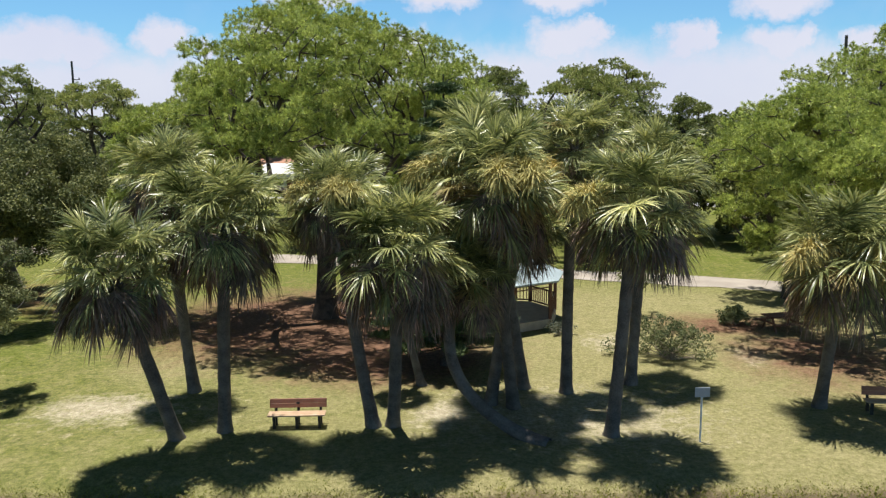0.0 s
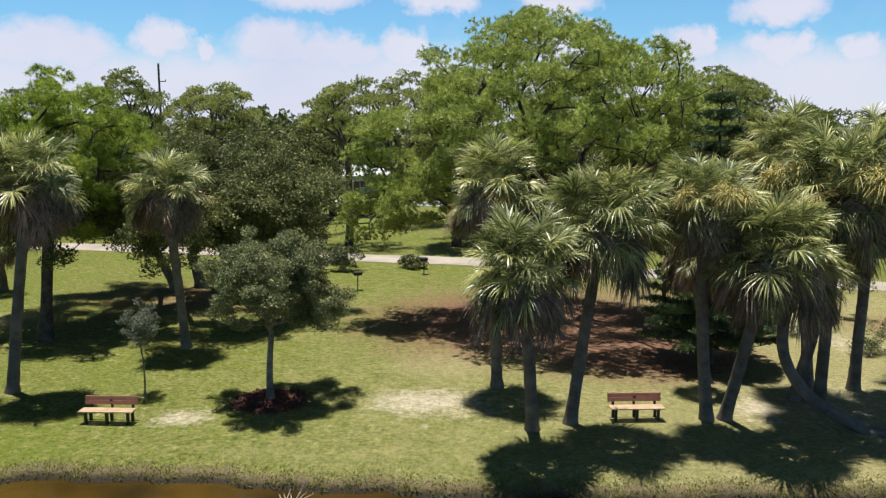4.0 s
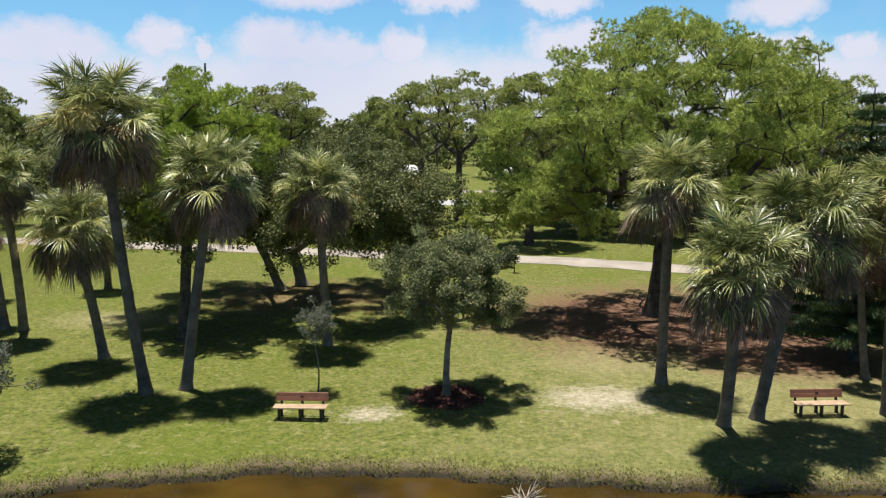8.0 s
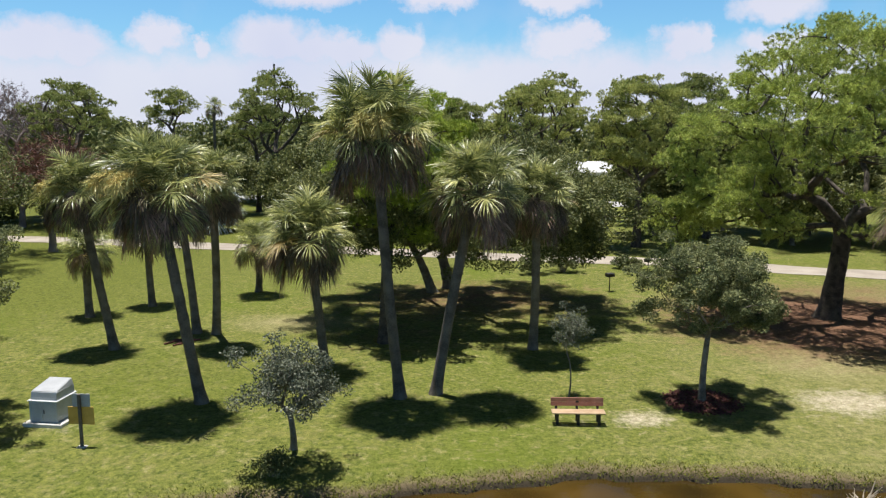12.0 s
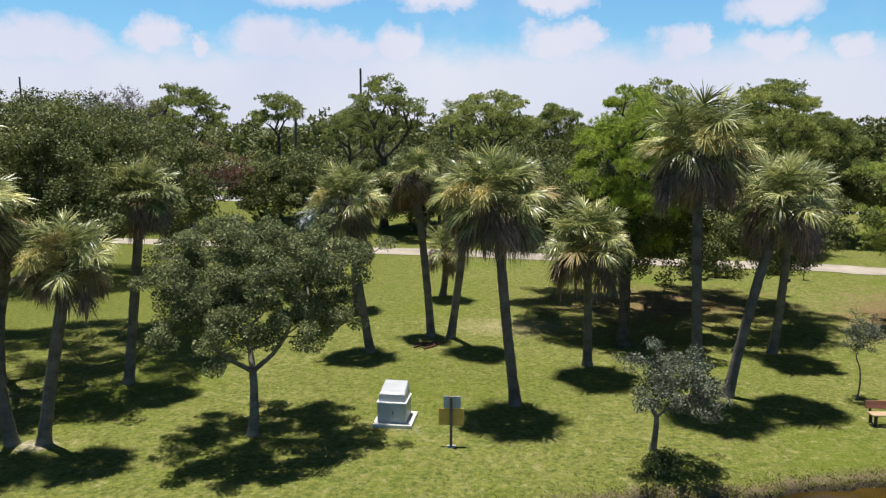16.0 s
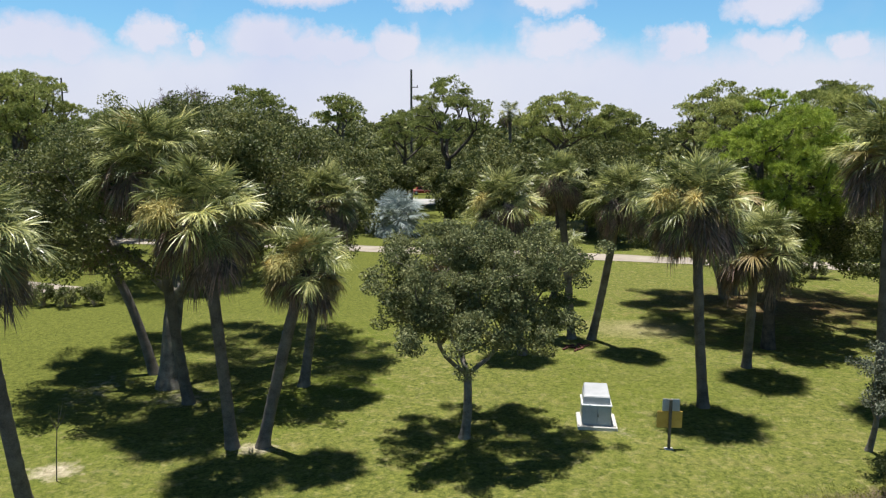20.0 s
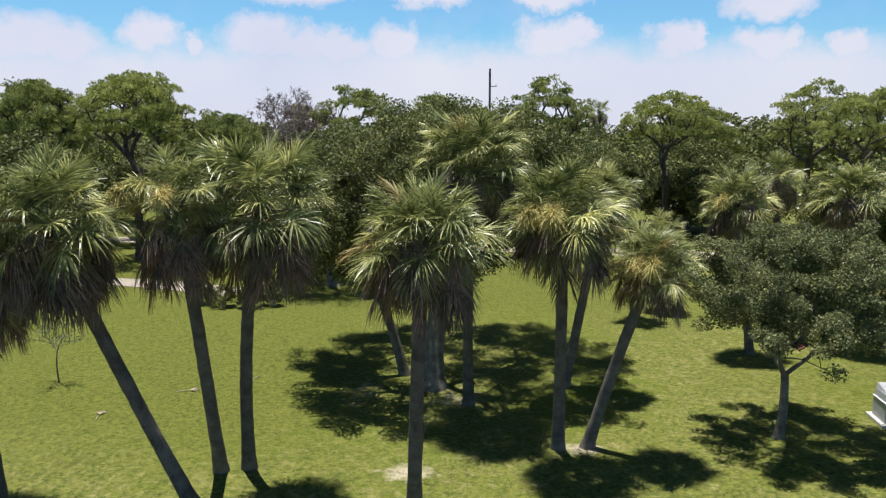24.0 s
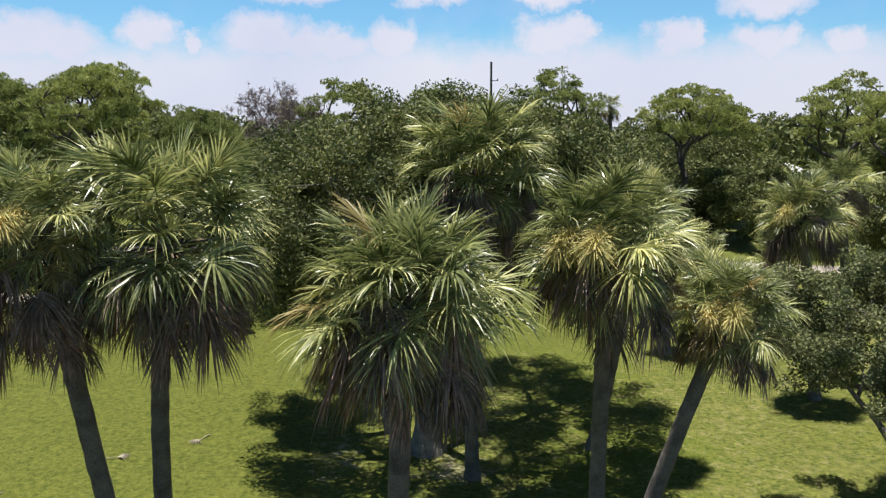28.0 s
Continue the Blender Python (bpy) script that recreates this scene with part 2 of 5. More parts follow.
M_TILE = material("tile_roof", (0.32, 0.16, 0.10), (0.44, 0.24, 0.16), 2.0, 0.8, 0.2, 20.0)
M_GLASSDARK = material("window_glass", (0.02, 0.025, 0.03), (0.04, 0.05, 0.06), 2.0, 0.08, 0.0)
M_MULCH = material("red_mulch", (0.08, 0.034, 0.026), (0.155, 0.062, 0.046), 5.0, 0.95, 0.8, 30.0, per_island=0.4)
M_DRIFT = material("driftwood", (0.30, 0.25, 0.19), (0.46, 0.40, 0.32), 6.0, 0.9, 0.4, 40.0)
M_RUBBER = material("tyre_rubber", (0.015, 0.015, 0.016), (0.03, 0.03, 0.03), 6.0, 0.8, 0.1)
M_REDPAINT = material("red_car_paint", (0.28, 0.03, 0.03), (0.33, 0.04, 0.04), 1.0, 0.3, 0.0)


# ---- building helpers ----
def mesh_of(name, verts, faces, smooth=False):
    me = bpy.data.meshes.new(name)
    verts = np.asarray(verts, dtype=np.float32)
    if isinstance(faces, np.ndarray):
        n, k = faces.shape
        me.vertices.add(len(verts))
        me.vertices.foreach_set("co", verts.ravel())
        me.loops.add(n * k)
        me.loops.foreach_set("vertex_index", faces.astype(np.int32).ravel())
        me.polygons.add(n)
        me.polygons.foreach_set("loop_start", np.arange(0, n * k, k, dtype=np.int32))
        me.update(calc_edges=True)
    else:
        me.from_pydata(verts.tolist(), [], faces)
        me.update()
    if smooth:
        me.polygons.foreach_set("use_smooth", [True] * len(me.polygons))
    return me


def part(name, data, mat, parent=None, label="", m=None):
    """Links a bmesh or a mesh as one object, under a thing if there is one."""
    if isinstance(data, bmesh.types.BMesh):
        me = bpy.data.meshes.new(name)
        data.to_mesh(me)
        data.free()
        data = me
    if mat is not None and len(data.materials) == 0:
        data.materials.append(mat)
    ob = new(name, data)
    if parent is not None:
        ob.parent = parent
    if m is not None:
        ob.matrix_basis = m
    if label:
        tagged(ob, label)
    return ob


def empty(name, x, y, z=0.0, turn=0.0):
    ob = new(name)
    ob.matrix_basis = pose(x, y, z, 0, 0, turn)
    return ob


def box(bm, cx, cy, cz, sx, sy, sz, bevel=0.0, turn=None):
    made = bmesh.ops.create_cube(bm, size=1.0)["verts"]
    for v in made:
        v.co = Vector((v.co.x * sx, v.co.y * sy, v.co.z * sz))
    if bevel:
        edges = list({e for v in made for e in v.link_edges})
        res = bmesh.ops.bevel(bm, geom=edges, offset=bevel, segments=1, affect="EDGES")
        made = list({v for f in res["faces"] for v in f.verts} | {v for v in made if v.is_valid})
    for v in made:
        if turn is not None:
            v.co = turn @ v.co
        v.co += Vector((cx, cy, cz))
    return made


def boxed(cx, cy, cz, sx, sy, sz, bevel=0.0, turn=None):
    bm = bmesh.new()
    box(bm, cx, cy, cz, sx, sy, sz, bevel, turn)
    return bm


def tube(points, radii, sides=8, wobble=0.0, rng=None):
    """A tapered tube along points: arrays of verts and quad faces."""
    P = np.asarray(points, float)
    R = np.asarray(radii, float)
    T = np.gradient(P, axis=0)
    T /= np.linalg.norm(T, axis=1)[:, None] + 1e-9
    ref = np.array([1.0, 0.0, 0.0]) if abs(T[0, 0]) < 0.8 else np.array([0.0, 1.0, 0.0])
    A = ref - T * (T @ ref)[:, None]
    A /= np.linalg.norm(A, axis=1)[:, None] + 1e-9
    B = np.cross(T, A)
    ang = np.linspace(0, 2 * np.pi, sides, endpoint=False)
    rr = R[:, None] * np.ones(sides)
    if wobble and rng is not None:
        rr = rr * (1 + wobble * rng.normal(size=rr.shape))
    V = P[:, None, :] + rr[:, :, None] * (np.cos(ang)[None, :, None] * A[:, None, :] + np.sin(ang)[None, :, None] * B[:, None, :])
    n = len(P)
    i, j = np.meshgrid(np.arange(n - 1), np.arange(sides), indexing="ij")
    k = (j + 1) % sides
    F = np.stack([i * sides + j, i * sides + k, (i + 1) * sides + k, (i + 1) * sides + j], -1).reshape(-1, 4)
    return V.reshape(-1, 3), F


def joined(pieces):
    V, F, at = [], [], 0
    for v, f in pieces:
        V.append(v)
        F.append(f + at)
        at += len(v)
    return np.concatenate(V), np.concatenate(F)


def bezier(a, b, c, n):
    s = np.linspace(0, 1, n)[:, None]
    return (1 - s) ** 2 * np.asarray(a, float) + 2 * s * (1 - s) * np.asarray(b, float) + s ** 2 * np.asarray(c, float)


# ---- ground ----
BANK = [(-120, 6.0), (-70, 10.0), (-55, 13.0), (-45, 15.6), (-37.3, 17.7), (-34, 18.5), (-31, 18.8), (-28, 19.6), (-24, 20.5), (-21, 20.6), (-17, 20.2), (-12, 19.8), (-5, 19.8), (2, 20.2), (10, 20.5), (40, 20.5)]
BX, BY = np.array([b[0] for b in BANK]), np.array([b[1] for b in BANK])
WATER = -0.62


def bank_y(x):
    x = np.asarray(x, float)
    return np.interp(x, BX, BY) + 0.16 * np.sin(1.9 * x) * np.sin(0.63 * x + 1) + 0.07 * np.sin(5.3 * x)


def ground_z(x, y):
    x, y = np.asarray(x, float), np.asarray(y, float)
    d = y - bank_y(x)
    land = 0.06 + 0.05 * np.sin(0.21 * x + 0.4) * np.sin(0.17 * y) + 0.02 * np.sin(0.9 * x) * np.sin(0.8 * y + 1)
    lip = np.clip(d / 1.6, 0, 1)
    shore = -0.22 + (land + 0.22) * lip * (2 - lip)
    under = -0.22 - 1.3 * np.clip(-d / 0.7, 0, 1)
    z = np.where(d > 0, shore, under)
    far = np.clip((-25 - y) / 8, 0, 1)
    return z * (1 - far) + 0.1 * far


def blob(x, y, cx, cy, rx, ry):
    return np.clip(1.25 - np.sqrt(((x - cx) / rx) ** 2 + ((y - cy) / ry) ** 2), 0, 1)


def steps(*spans):
    out = [np.arange(a, b, s) for a, b, s in spans]
    return np.concatenate(out + [np.array([spans[-1][1]])])


def make_ground():
    xs = steps((-3000, -400, 400), (-400, -130, 30), (-130, -90, 4), (-90, 24, 0.5), (24, 60, 4), (60, 400, 34), (400, 3000, 400))
    ys = steps((-3000, -200, 400), (-200, -40, 20), (-40, 6, 3), (6, 24, 0.25), (24, 60, 0.6), (60, 150, 4), (150, 400, 25), (400, 3000, 400))
    X, Y = np.meshgrid(xs, ys, indexing="ij")
    Z = ground_z(X, Y)
    V = np.stack([X, Y, Z], -1).reshape(-1, 3)
    ni, nj = X.shape
    i, j = np.meshgrid(np.arange(ni - 1), np.arange(nj - 1), indexing="ij")
    F = np.stack([i * nj + j, (i + 1) * nj + j, (i + 1) * nj + j + 1, i * nj + j + 1], -1).reshape(-1, 4)
    me = mesh_of("ground", V, F, True)
    x, y = V[:, 0], V[:, 1]
    needles = np.max([blob(x, y, -8, 39, 10, 9), blob(x, y, -4, 33, 6, 5), 0.7 * blob(x, y, 14.5, 33, 5, 6), 0.7 * blob(x, y, 12, 38, 5, 3), 0.5 * blob(x, y, -27, 44, 10, 7), 0.25 * blob(x, y, -31, 36, 6, 5), 0.4 * blob(x, y, -5, 47, 12, 4)], axis=0)
    sand = np.max([blob(x, y, -13, 26.3, 3.6, 2.2), blob(x, y, -21.3, 24.6, 1.8, 1.2), blob(x, y, -1.2, 26, 1.6, 2.0), 0.9 * blob(x, y, 3.5, 25.5, 2.0, 1.2), blob(x, y, -59.6, 19.2, 1.3, 1.1), 0.7 * blob(x, y, -41, 22.9, 1.3, 0.9), 0.8 * blob(x, y, 11.5, 33, 1.6, 3.0), 0.8 * blob(x, y, 6, 35, 2.5, 3), 0.7 * blob(x, y, -58, 26, 2.5, 2), blob(x, y, -53.8, 21.2, 1.3, 0.8), 0.6 * blob(x, y, -62, 27, 2, 5), 0.78 * blob(x, y, 3, 26, 9, 5.5), 0.6 * blob(x, y, -12, 26, 8, 4), 0.55 * blob(x, y, -22, 24.5, 4, 2.5)], axis=0)
    dry = np.clip(np.max([np.clip((x + 27) / 27, 0, 1) * np.clip((54 - y) / 10, 0, 1) * 0.95, blob(x, y, -36.5, 38, 4, 2.5), blob(x, y, -12, 31, 4, 4)], axis=0), 0, 1)
    lush = np.max([np.clip((-57 - x) / 9, 0, 1) * np.clip((y - 17) / 8, 0, 1), np.clip((-40 - x) / 12, 0, 1) * np.clip((y - 33) / 10, 0, 1) * 0.8, blob(x, y, -40, 28.5, 7, 4) * 0.4], axis=0)
    for name, val in (("needles", needles), ("sand", sand), ("dry", dry), ("lush", lush)):
        me.attributes.new(name, "FLOAT", "POINT").data.foreach_set("value", val.astype(np.float32))
    m = bpy.data.materials.new("lawn")
    m.use_nodes = True
    nt = m.node_tree
    N = nt.nodes.new
    bsdf = nt.nodes["Principled BSDF"]
    co = N("ShaderNodeTexCoord")

    def noise_tex(scale, detail=5.0, rough=0.55):
        n = N("ShaderNodeTexNoise")
        n.inputs["Scale"].default_value, n.inputs["Detail"].default_value, n.inputs["Roughness"].default_value = scale, detail, rough
        nt.links.new(co.outputs["Object"], n.inputs["Vector"])
        return n.outputs["Fac"]

    def mix(fac, a, b):
        n = N("ShaderNodeMix")
        n.data_type = "RGBA"
        nt.links.new(fac, n.inputs[0])
        for k, c in ((6, a), (7, b)):
            if isinstance(c, tuple):
                n.inputs[k].default_value = (*c, 1)
            else:
                nt.links.new(c, n.inputs[k])
        return n.outputs[2]

    def span(v, lo, hi):
        n = N("ShaderNodeMapRange")
        n.inputs[1].default_value, n.inputs[2].default_value = lo, hi
        nt.links.new(v, n.inputs[0])
        return n.outputs[0]

    def patch(name, fuzz, lo, hi, weight=0.9):
        a, add = N("ShaderNodeAttribute"), N("ShaderNodeMath")
        a.attribute_name = name
        add.operation = "MULTIPLY_ADD"
        nt.links.new(fuzz, add.inputs[0])
        add.inputs[1].default_value = weight
        nt.links.new(a.outputs["Fac"], add.inputs[2])
        return span(add.outputs[0], lo, hi)

    mid, fine, broad, tiny, clump = noise_tex(0.9, 8, 0.7), noise_tex(6.0, 8, 0.72), noise_tex(0.16, 4), noise_tex(38.0, 3), noise_tex(2.2, 8, 0.75)
    grass = mix(span(fine, 0.35, 0.65), (0.043, 0.066, 0.012), (0.202, 0.21, 0.05))
    grass = mix(span(mid, 0.52, 0.82), grass, (0.25, 0.222, 0.085))
    grass = mix(span(broad, 0.48, 0.85), grass, (0.10, 0.135, 0.012))
    grass = mix(span(clump, 0.53, 0.72), grass, (0.31, 0.278, 0.13))
    green = mix(span(fine, 0.35, 0.65), (0.055, 0.074, 0.012), (0.164, 0.176, 0.036))
    grass = mix(patch("lush", mid, 0.45, 1.3), grass, green)
    straw = mix(span(fine, 0.3, 0.7), (0.15, 0.143, 0.055), (0.35, 0.31, 0.165))
    colour = mix(patch("dry", mid, 0.62, 1.5), grass, straw)
    sandy = mix(span(fine, 0.35, 0.65), (0.27, 0.23, 0.15), (0.50, 0.45, 0.34))
    colour = mix(patch("sand", clump, 1.38, 1.85, 1.7), colour, sandy)
    litter = mix(span(fine, 0.35, 0.65), (0.10, 0.055, 0.032), (0.23, 0.13, 0.085))
    colour = mix(patch("needles", mid, 0.6, 1.15), colour, litter)
    geo, sepn = N("ShaderNodeNewGeometry"), N("ShaderNodeSeparateXYZ")
    nt.links.new(geo.outputs["Position"], sepn.inputs[0])
    muddy = N("ShaderNodeMath")
    muddy.operation = "MULTIPLY_ADD"
    muddy.inputs[1].default_value = 0.25
    nt.links.new(fine, muddy.inputs[0])
    nt.links.new(sepn.outputs[2], muddy.inputs[2])
    colour = mix(span(muddy.outputs[0], 0.08, -0.02), colour, (0.15, 0.118, 0.07))
    colour = mix(span(muddy.outputs[0], -0.03, -0.14), colour, (0.05, 0.04, 0.027))
    speck = mix(span(tiny, 0.3, 0.7), (0.5, 0.5, 0.5), (1.5, 1.5, 1.45))
    mul = N("ShaderNodeMix")
    mul.data_type, mul.blend_type = "RGBA", "MULTIPLY"
    mul.inputs[0].default_value = 0.8
    nt.links.new(colour, mul.inputs[6])
    nt.links.new(speck, mul.inputs[7])
    nt.links.new(mul.outputs[2], bsdf.inputs["Base Color"])
    bsdf.inputs["Roughness"].default_value, bsdf.inputs["Specular IOR Level"].default_value = 0.95, 0.15
    b = N("ShaderNodeBump")
    b.inputs["Strength"].default_value, b.inputs["Distance"].default_value = 0.5, 0.06
    nt.links.new(tiny, b.inputs["Height"])
    nt.links.new(b.outputs[0], bsdf.inputs["Normal"])
    me.materials.append(m)
    tagged(new("ground", me), "mown green park lawn with sandy bare patches and brown needle litter", "lawn", kind="structure")


make_ground()


def make_water():
    m = bpy.data.materials.new("pond_water")
    m.use_nodes = True
    nt = m.node_tree
    N = nt.nodes.new
    bsdf = nt.nodes["Principled BSDF"]
    co, n1, n2 = N("ShaderNodeTexCoord"), N("ShaderNodeTexNoise"), N("ShaderNodeTexNoise")
    n1.inputs["Scale"].default_value, n2.inputs["Scale"].default_value = 0.35, 3.0
    for n in (n1, n2):
        nt.links.new(co.outputs["Object"], n.inputs["Vector"])
    ramp = N("ShaderNodeMapRange")
    ramp.inputs[1].default_value, ramp.inputs[2].default_value = 0.36, 0.72
    nt.links.new(n1.outputs["Fac"], ramp.inputs[0])
    mixn = N("ShaderNodeMix")
    mixn.data_type = "RGBA"
    # amber patches put the sunlit bottom, dark ones tree reflections, into the colour
    mixn.inputs[6].default_value, mixn.inputs[7].default_value = (0.024, 0.016, 0.005, 1), (0.078, 0.046, 0.009, 1)
    nt.links.new(ramp.outputs[0], mixn.inputs[0])
    nt.links.new(mixn.outputs[2], bsdf.inputs["Base Color"])
    bsdf.inputs["Roughness"].default_value, bsdf.inputs["IOR"].default_value = 0.06, 1.33
    b = N("ShaderNodeBump")
    b.inputs["Strength"].default_value, b.inputs["Distance"].default_value = 0.08, 0.05
    nt.links.new(n2.outputs["Fac"], b.inputs["Height"])
    nt.links.new(b.outputs[0], bsdf.inputs["Normal"])
    xs, ys = np.linspace(-150, 60, 22), np.linspace(-34, 24, 8)
    X, Y = np.meshgrid(xs, ys, indexing="ij")
    V = np.stack([X, Y, np.full_like(X, WATER + 0.25)], -1).reshape(-1, 3)
    i, j = np.meshgrid(np.arange(21), np.arange(7), indexing="ij")
    F = np.stack([i * 8 + j, (i + 1) * 8 + j, (i + 1) * 8 + j + 1, i * 8 + j + 1], -1).reshape(-1, 4)
    me = mesh_of("water", V, F)
    me.materials.append(m)
    tagged(new("water", me), "still brown pond water along the grassy bank", "pond", kind="structure")


make_water()


def strip(name, line, width, mat, lift, label, category, thick=0.0):
    P = np.array(line, float)
    s = np.concatenate([[0], np.cumsum(np.linalg.norm(np.diff(P, axis=0), axis=1))])
    t = np.arange(0, s[-1], 1.5)
    C = np.stack([np.interp(t, s, P[:, 0]), np.interp(t, s, P[:, 1])], -1)
    k = np.ones(9) / 9
    pad = np.pad(C, ((4, 4), (0, 0)), mode="edge")
    C = np.stack([np.convolve(pad[:, c], k, "valid") for c in (0, 1)], -1)
    T = np.gradient(C, axis=0)
    T /= np.linalg.norm(T, axis=1)[:, None]
    Nn = np.stack([-T[:, 1], T[:, 0]], -1)
    rng = np.random.default_rng(5)
    rows = []
    for side in np.linspace(-1, 1, 5):
        w = width * 0.5 * (1 + (0.05 * rng.normal(size=len(C)) if abs(side) == 1 else 0))
        rows.append(C + Nn * (side * w)[:, None] if not np.isscalar(w) else C + Nn * side * w)
    V = np.stack(rows, 1)
    Z = ground_z(V[..., 0], V[..., 1]) + lift
    V = np.concatenate([V, Z[..., None]], -1)
    n = len(C)
    i, j = np.meshgrid(np.arange(n - 1), np.arange(4), indexing="ij")
    F = np.stack([i * 5 + j, i * 5 + j + 1, (i + 1) * 5 + j + 1, (i + 1) * 5 + j], -1).reshape(-1, 4)
    me = mesh_of(name, V.reshape(-1, 3), F)
    me.materials.append(mat)
    return tagged(new(name, me), label, category, kind="structure")


PATH_LINE = [(60, 38), (30, 43), (19, 47.3), (13, 50.2), (6, 51.3), (-2, 54), (-9, 57.5), (-22, 59.8), (-28, 61.3), (-36, 62.8), (-47, 65), (-55, 67), (-66, 69), (-80, 71), (-140, 74)]
strip("path", PATH_LINE, 3.6, M_PATH, 0.03, "pale sandy park path winding between lawns and trees", "path")
strip("side_path", [(-112, 55), (-96, 52), (-86, 50.5), (-78, 49), (-73.5, 47), (-71, 45.6)], 2.6, M_PATH, 0.034, "pale side path ending at a hedge beyond the lawn", "path")
strip("road", [(160, 84), (60, 98), (-20, 110), (-60, 118), (-90, 122), (-240, 140)], 9.0, M_ROAD, 0.04, "wide pale worn road behind the park trees", "road")
strip("parking_lane", [(160, 108), (60, 121), (-20, 132), (-60, 139), (-90, 143), (-240, 160)], 5.0, M_PATH, 0.04, "pale paved lane beyond the road", "road")


# ---- palms ----
def frond_mesh(elev, seed, leaflets=29, dead=False):
    """A costapalmate leaf: a stalk, a rib that arches over, and narrow leaflets fanned along it whose tips hang."""
    rng = np.random.default_rng(seed)
    if dead:
        stalk, rib, e, over = rng.uniform(0.7, 0.95), 0.42, radians(elev + 8), radians(88 + elev * 0.9)
    else:
        stalk, rib = rng.uniform(0.74, 1.0), 0.42
        e = radians(elev + (4 if elev < 40 else 0))
        over = radians(14 if elev > 70 else 22 if elev > 40 else 26 if elev > 0 else 20) * rng.uniform(0.6, 1.4)
    n = 12
    total = stalk + rib
    s = np.linspace(0, total, n)
    ang = e - over * np.clip((s / total - 0.3) / 0.7, 0, 1) ** 1.4
    ang = np.maximum(ang, -1.5)
    step = s[1]
    X = np.concatenate([[0], np.cumsum(np.cos(ang[:-1]) * step)])
    Z = np.concatenate([[0], np.cumsum(np.sin(ang[:-1]) * step)])
    spine = np.stack([X, np.zeros(n), Z], -1)
    pieces = [tube(spine, np.linspace(0.022, 0.006, n), 4)]
    down = np.array([0, 0, -1.0])
    roll = rng.normal() * 0.35
    V, F, at = [], [], 0
    for side in (-1, 1):
        for j in range(leaflets):
            f = (j + rng.uniform(-0.3, 0.3)) / (leaflets - 1)
            so = stalk + rib * np.clip(f, 0, 1) ** 0.9 * 0.97
            o = np.array([np.interp(so, s, X), 0, np.interp(so, s, Z)])
            a = np.interp(so, s, ang)
            T, N0 = np.array([np.cos(a), 0, np.sin(a)]), np.array([-np.sin(a), 0, np.cos(a)])
            Y0 = np.array([0, 1.0, 0])
            Nn, Y = N0 * np.cos(roll) + Y0 * np.sin(roll), Y0 * np.cos(roll) - N0 * np.sin(roll)
            th = radians(112 - 106 * f) * (0.62 if dead else 1.0)
            d = np.cos(th) * T + np.sin(th) * (Y * side * 0.9 + Nn * (-0.05 if dead else 0.12 if elev > 40 else 0.3))
            d += rng.normal(size=3) * (0.08 if not dead else 0.16)
            d /= np.linalg.norm(d)
            length = (0.46 + 0.26 * np.sin(np.pi * (0.2 + 0.62 * f))) * rng.uniform(0.82, 1.18) * (0.95 if dead else 1.0)
            sag = rng.uniform(0.15, 0.75) * (0.35 if elev > 70 else 0.55 if elev > 40 else 0.9 if elev > 0 else 1.2) if not dead else 0.5
            w0 = 0.026 if not dead else 0.026
            wide = np.cross(d, Nn)
            wide /= np.linalg.norm(wide) + 1e-9
            wide = wide + Nn * rng.uniform(-0.8, 0.8)
            us = np.array([0, 0.4, 0.75, 1.0])
            ws = w0 * np.array([0.7, 1.0, 0.7, 0.08])
            C = o + d * (us * length)[:, None] + down * (sag * length * us ** 2.4)[:, None]
            V.append(np.stack([C - wide * ws[:, None] * 0.5, C + wide * ws[:, None] * 0.5], 1).reshape(-1, 3))
            k = np.arange(3)
            F.append(np.stack([2 * k, 2 * k + 1, 2 * k + 3, 2 * k + 2], -1) + at)
            at += 8
    pieces.append((np.concatenate(V), np.concatenate(F)))
    v, q = joined(pieces)
    return mesh_of("frond", v, q)


ELEVS = [82, 66, 50, 34, 18, 2, -14, -30, -46]
LIVE = {e: [frond_mesh(e, 100 + 7 * k + i) for i in range(4)] for k, e in enumerate(ELEVS)}
OLD = {e: [LIVE[e][0].copy()] for e in ELEVS}
DEADM = [frond_mesh(12 - 15 * i, 300 + i, 19, True) for i in range(4)]
SILVERM = {e: LIVE[e][1].copy() for e in ELEVS}
for e in ELEVS:
    for me in LIVE[e]:
        me.materials.append(M_FROND)
    OLD[e][0].materials.append(M_OLD)
    SILVERM[e].materials.append(M_SILVER)
for me in DEADM:
    me.materials.append(M_DEAD)


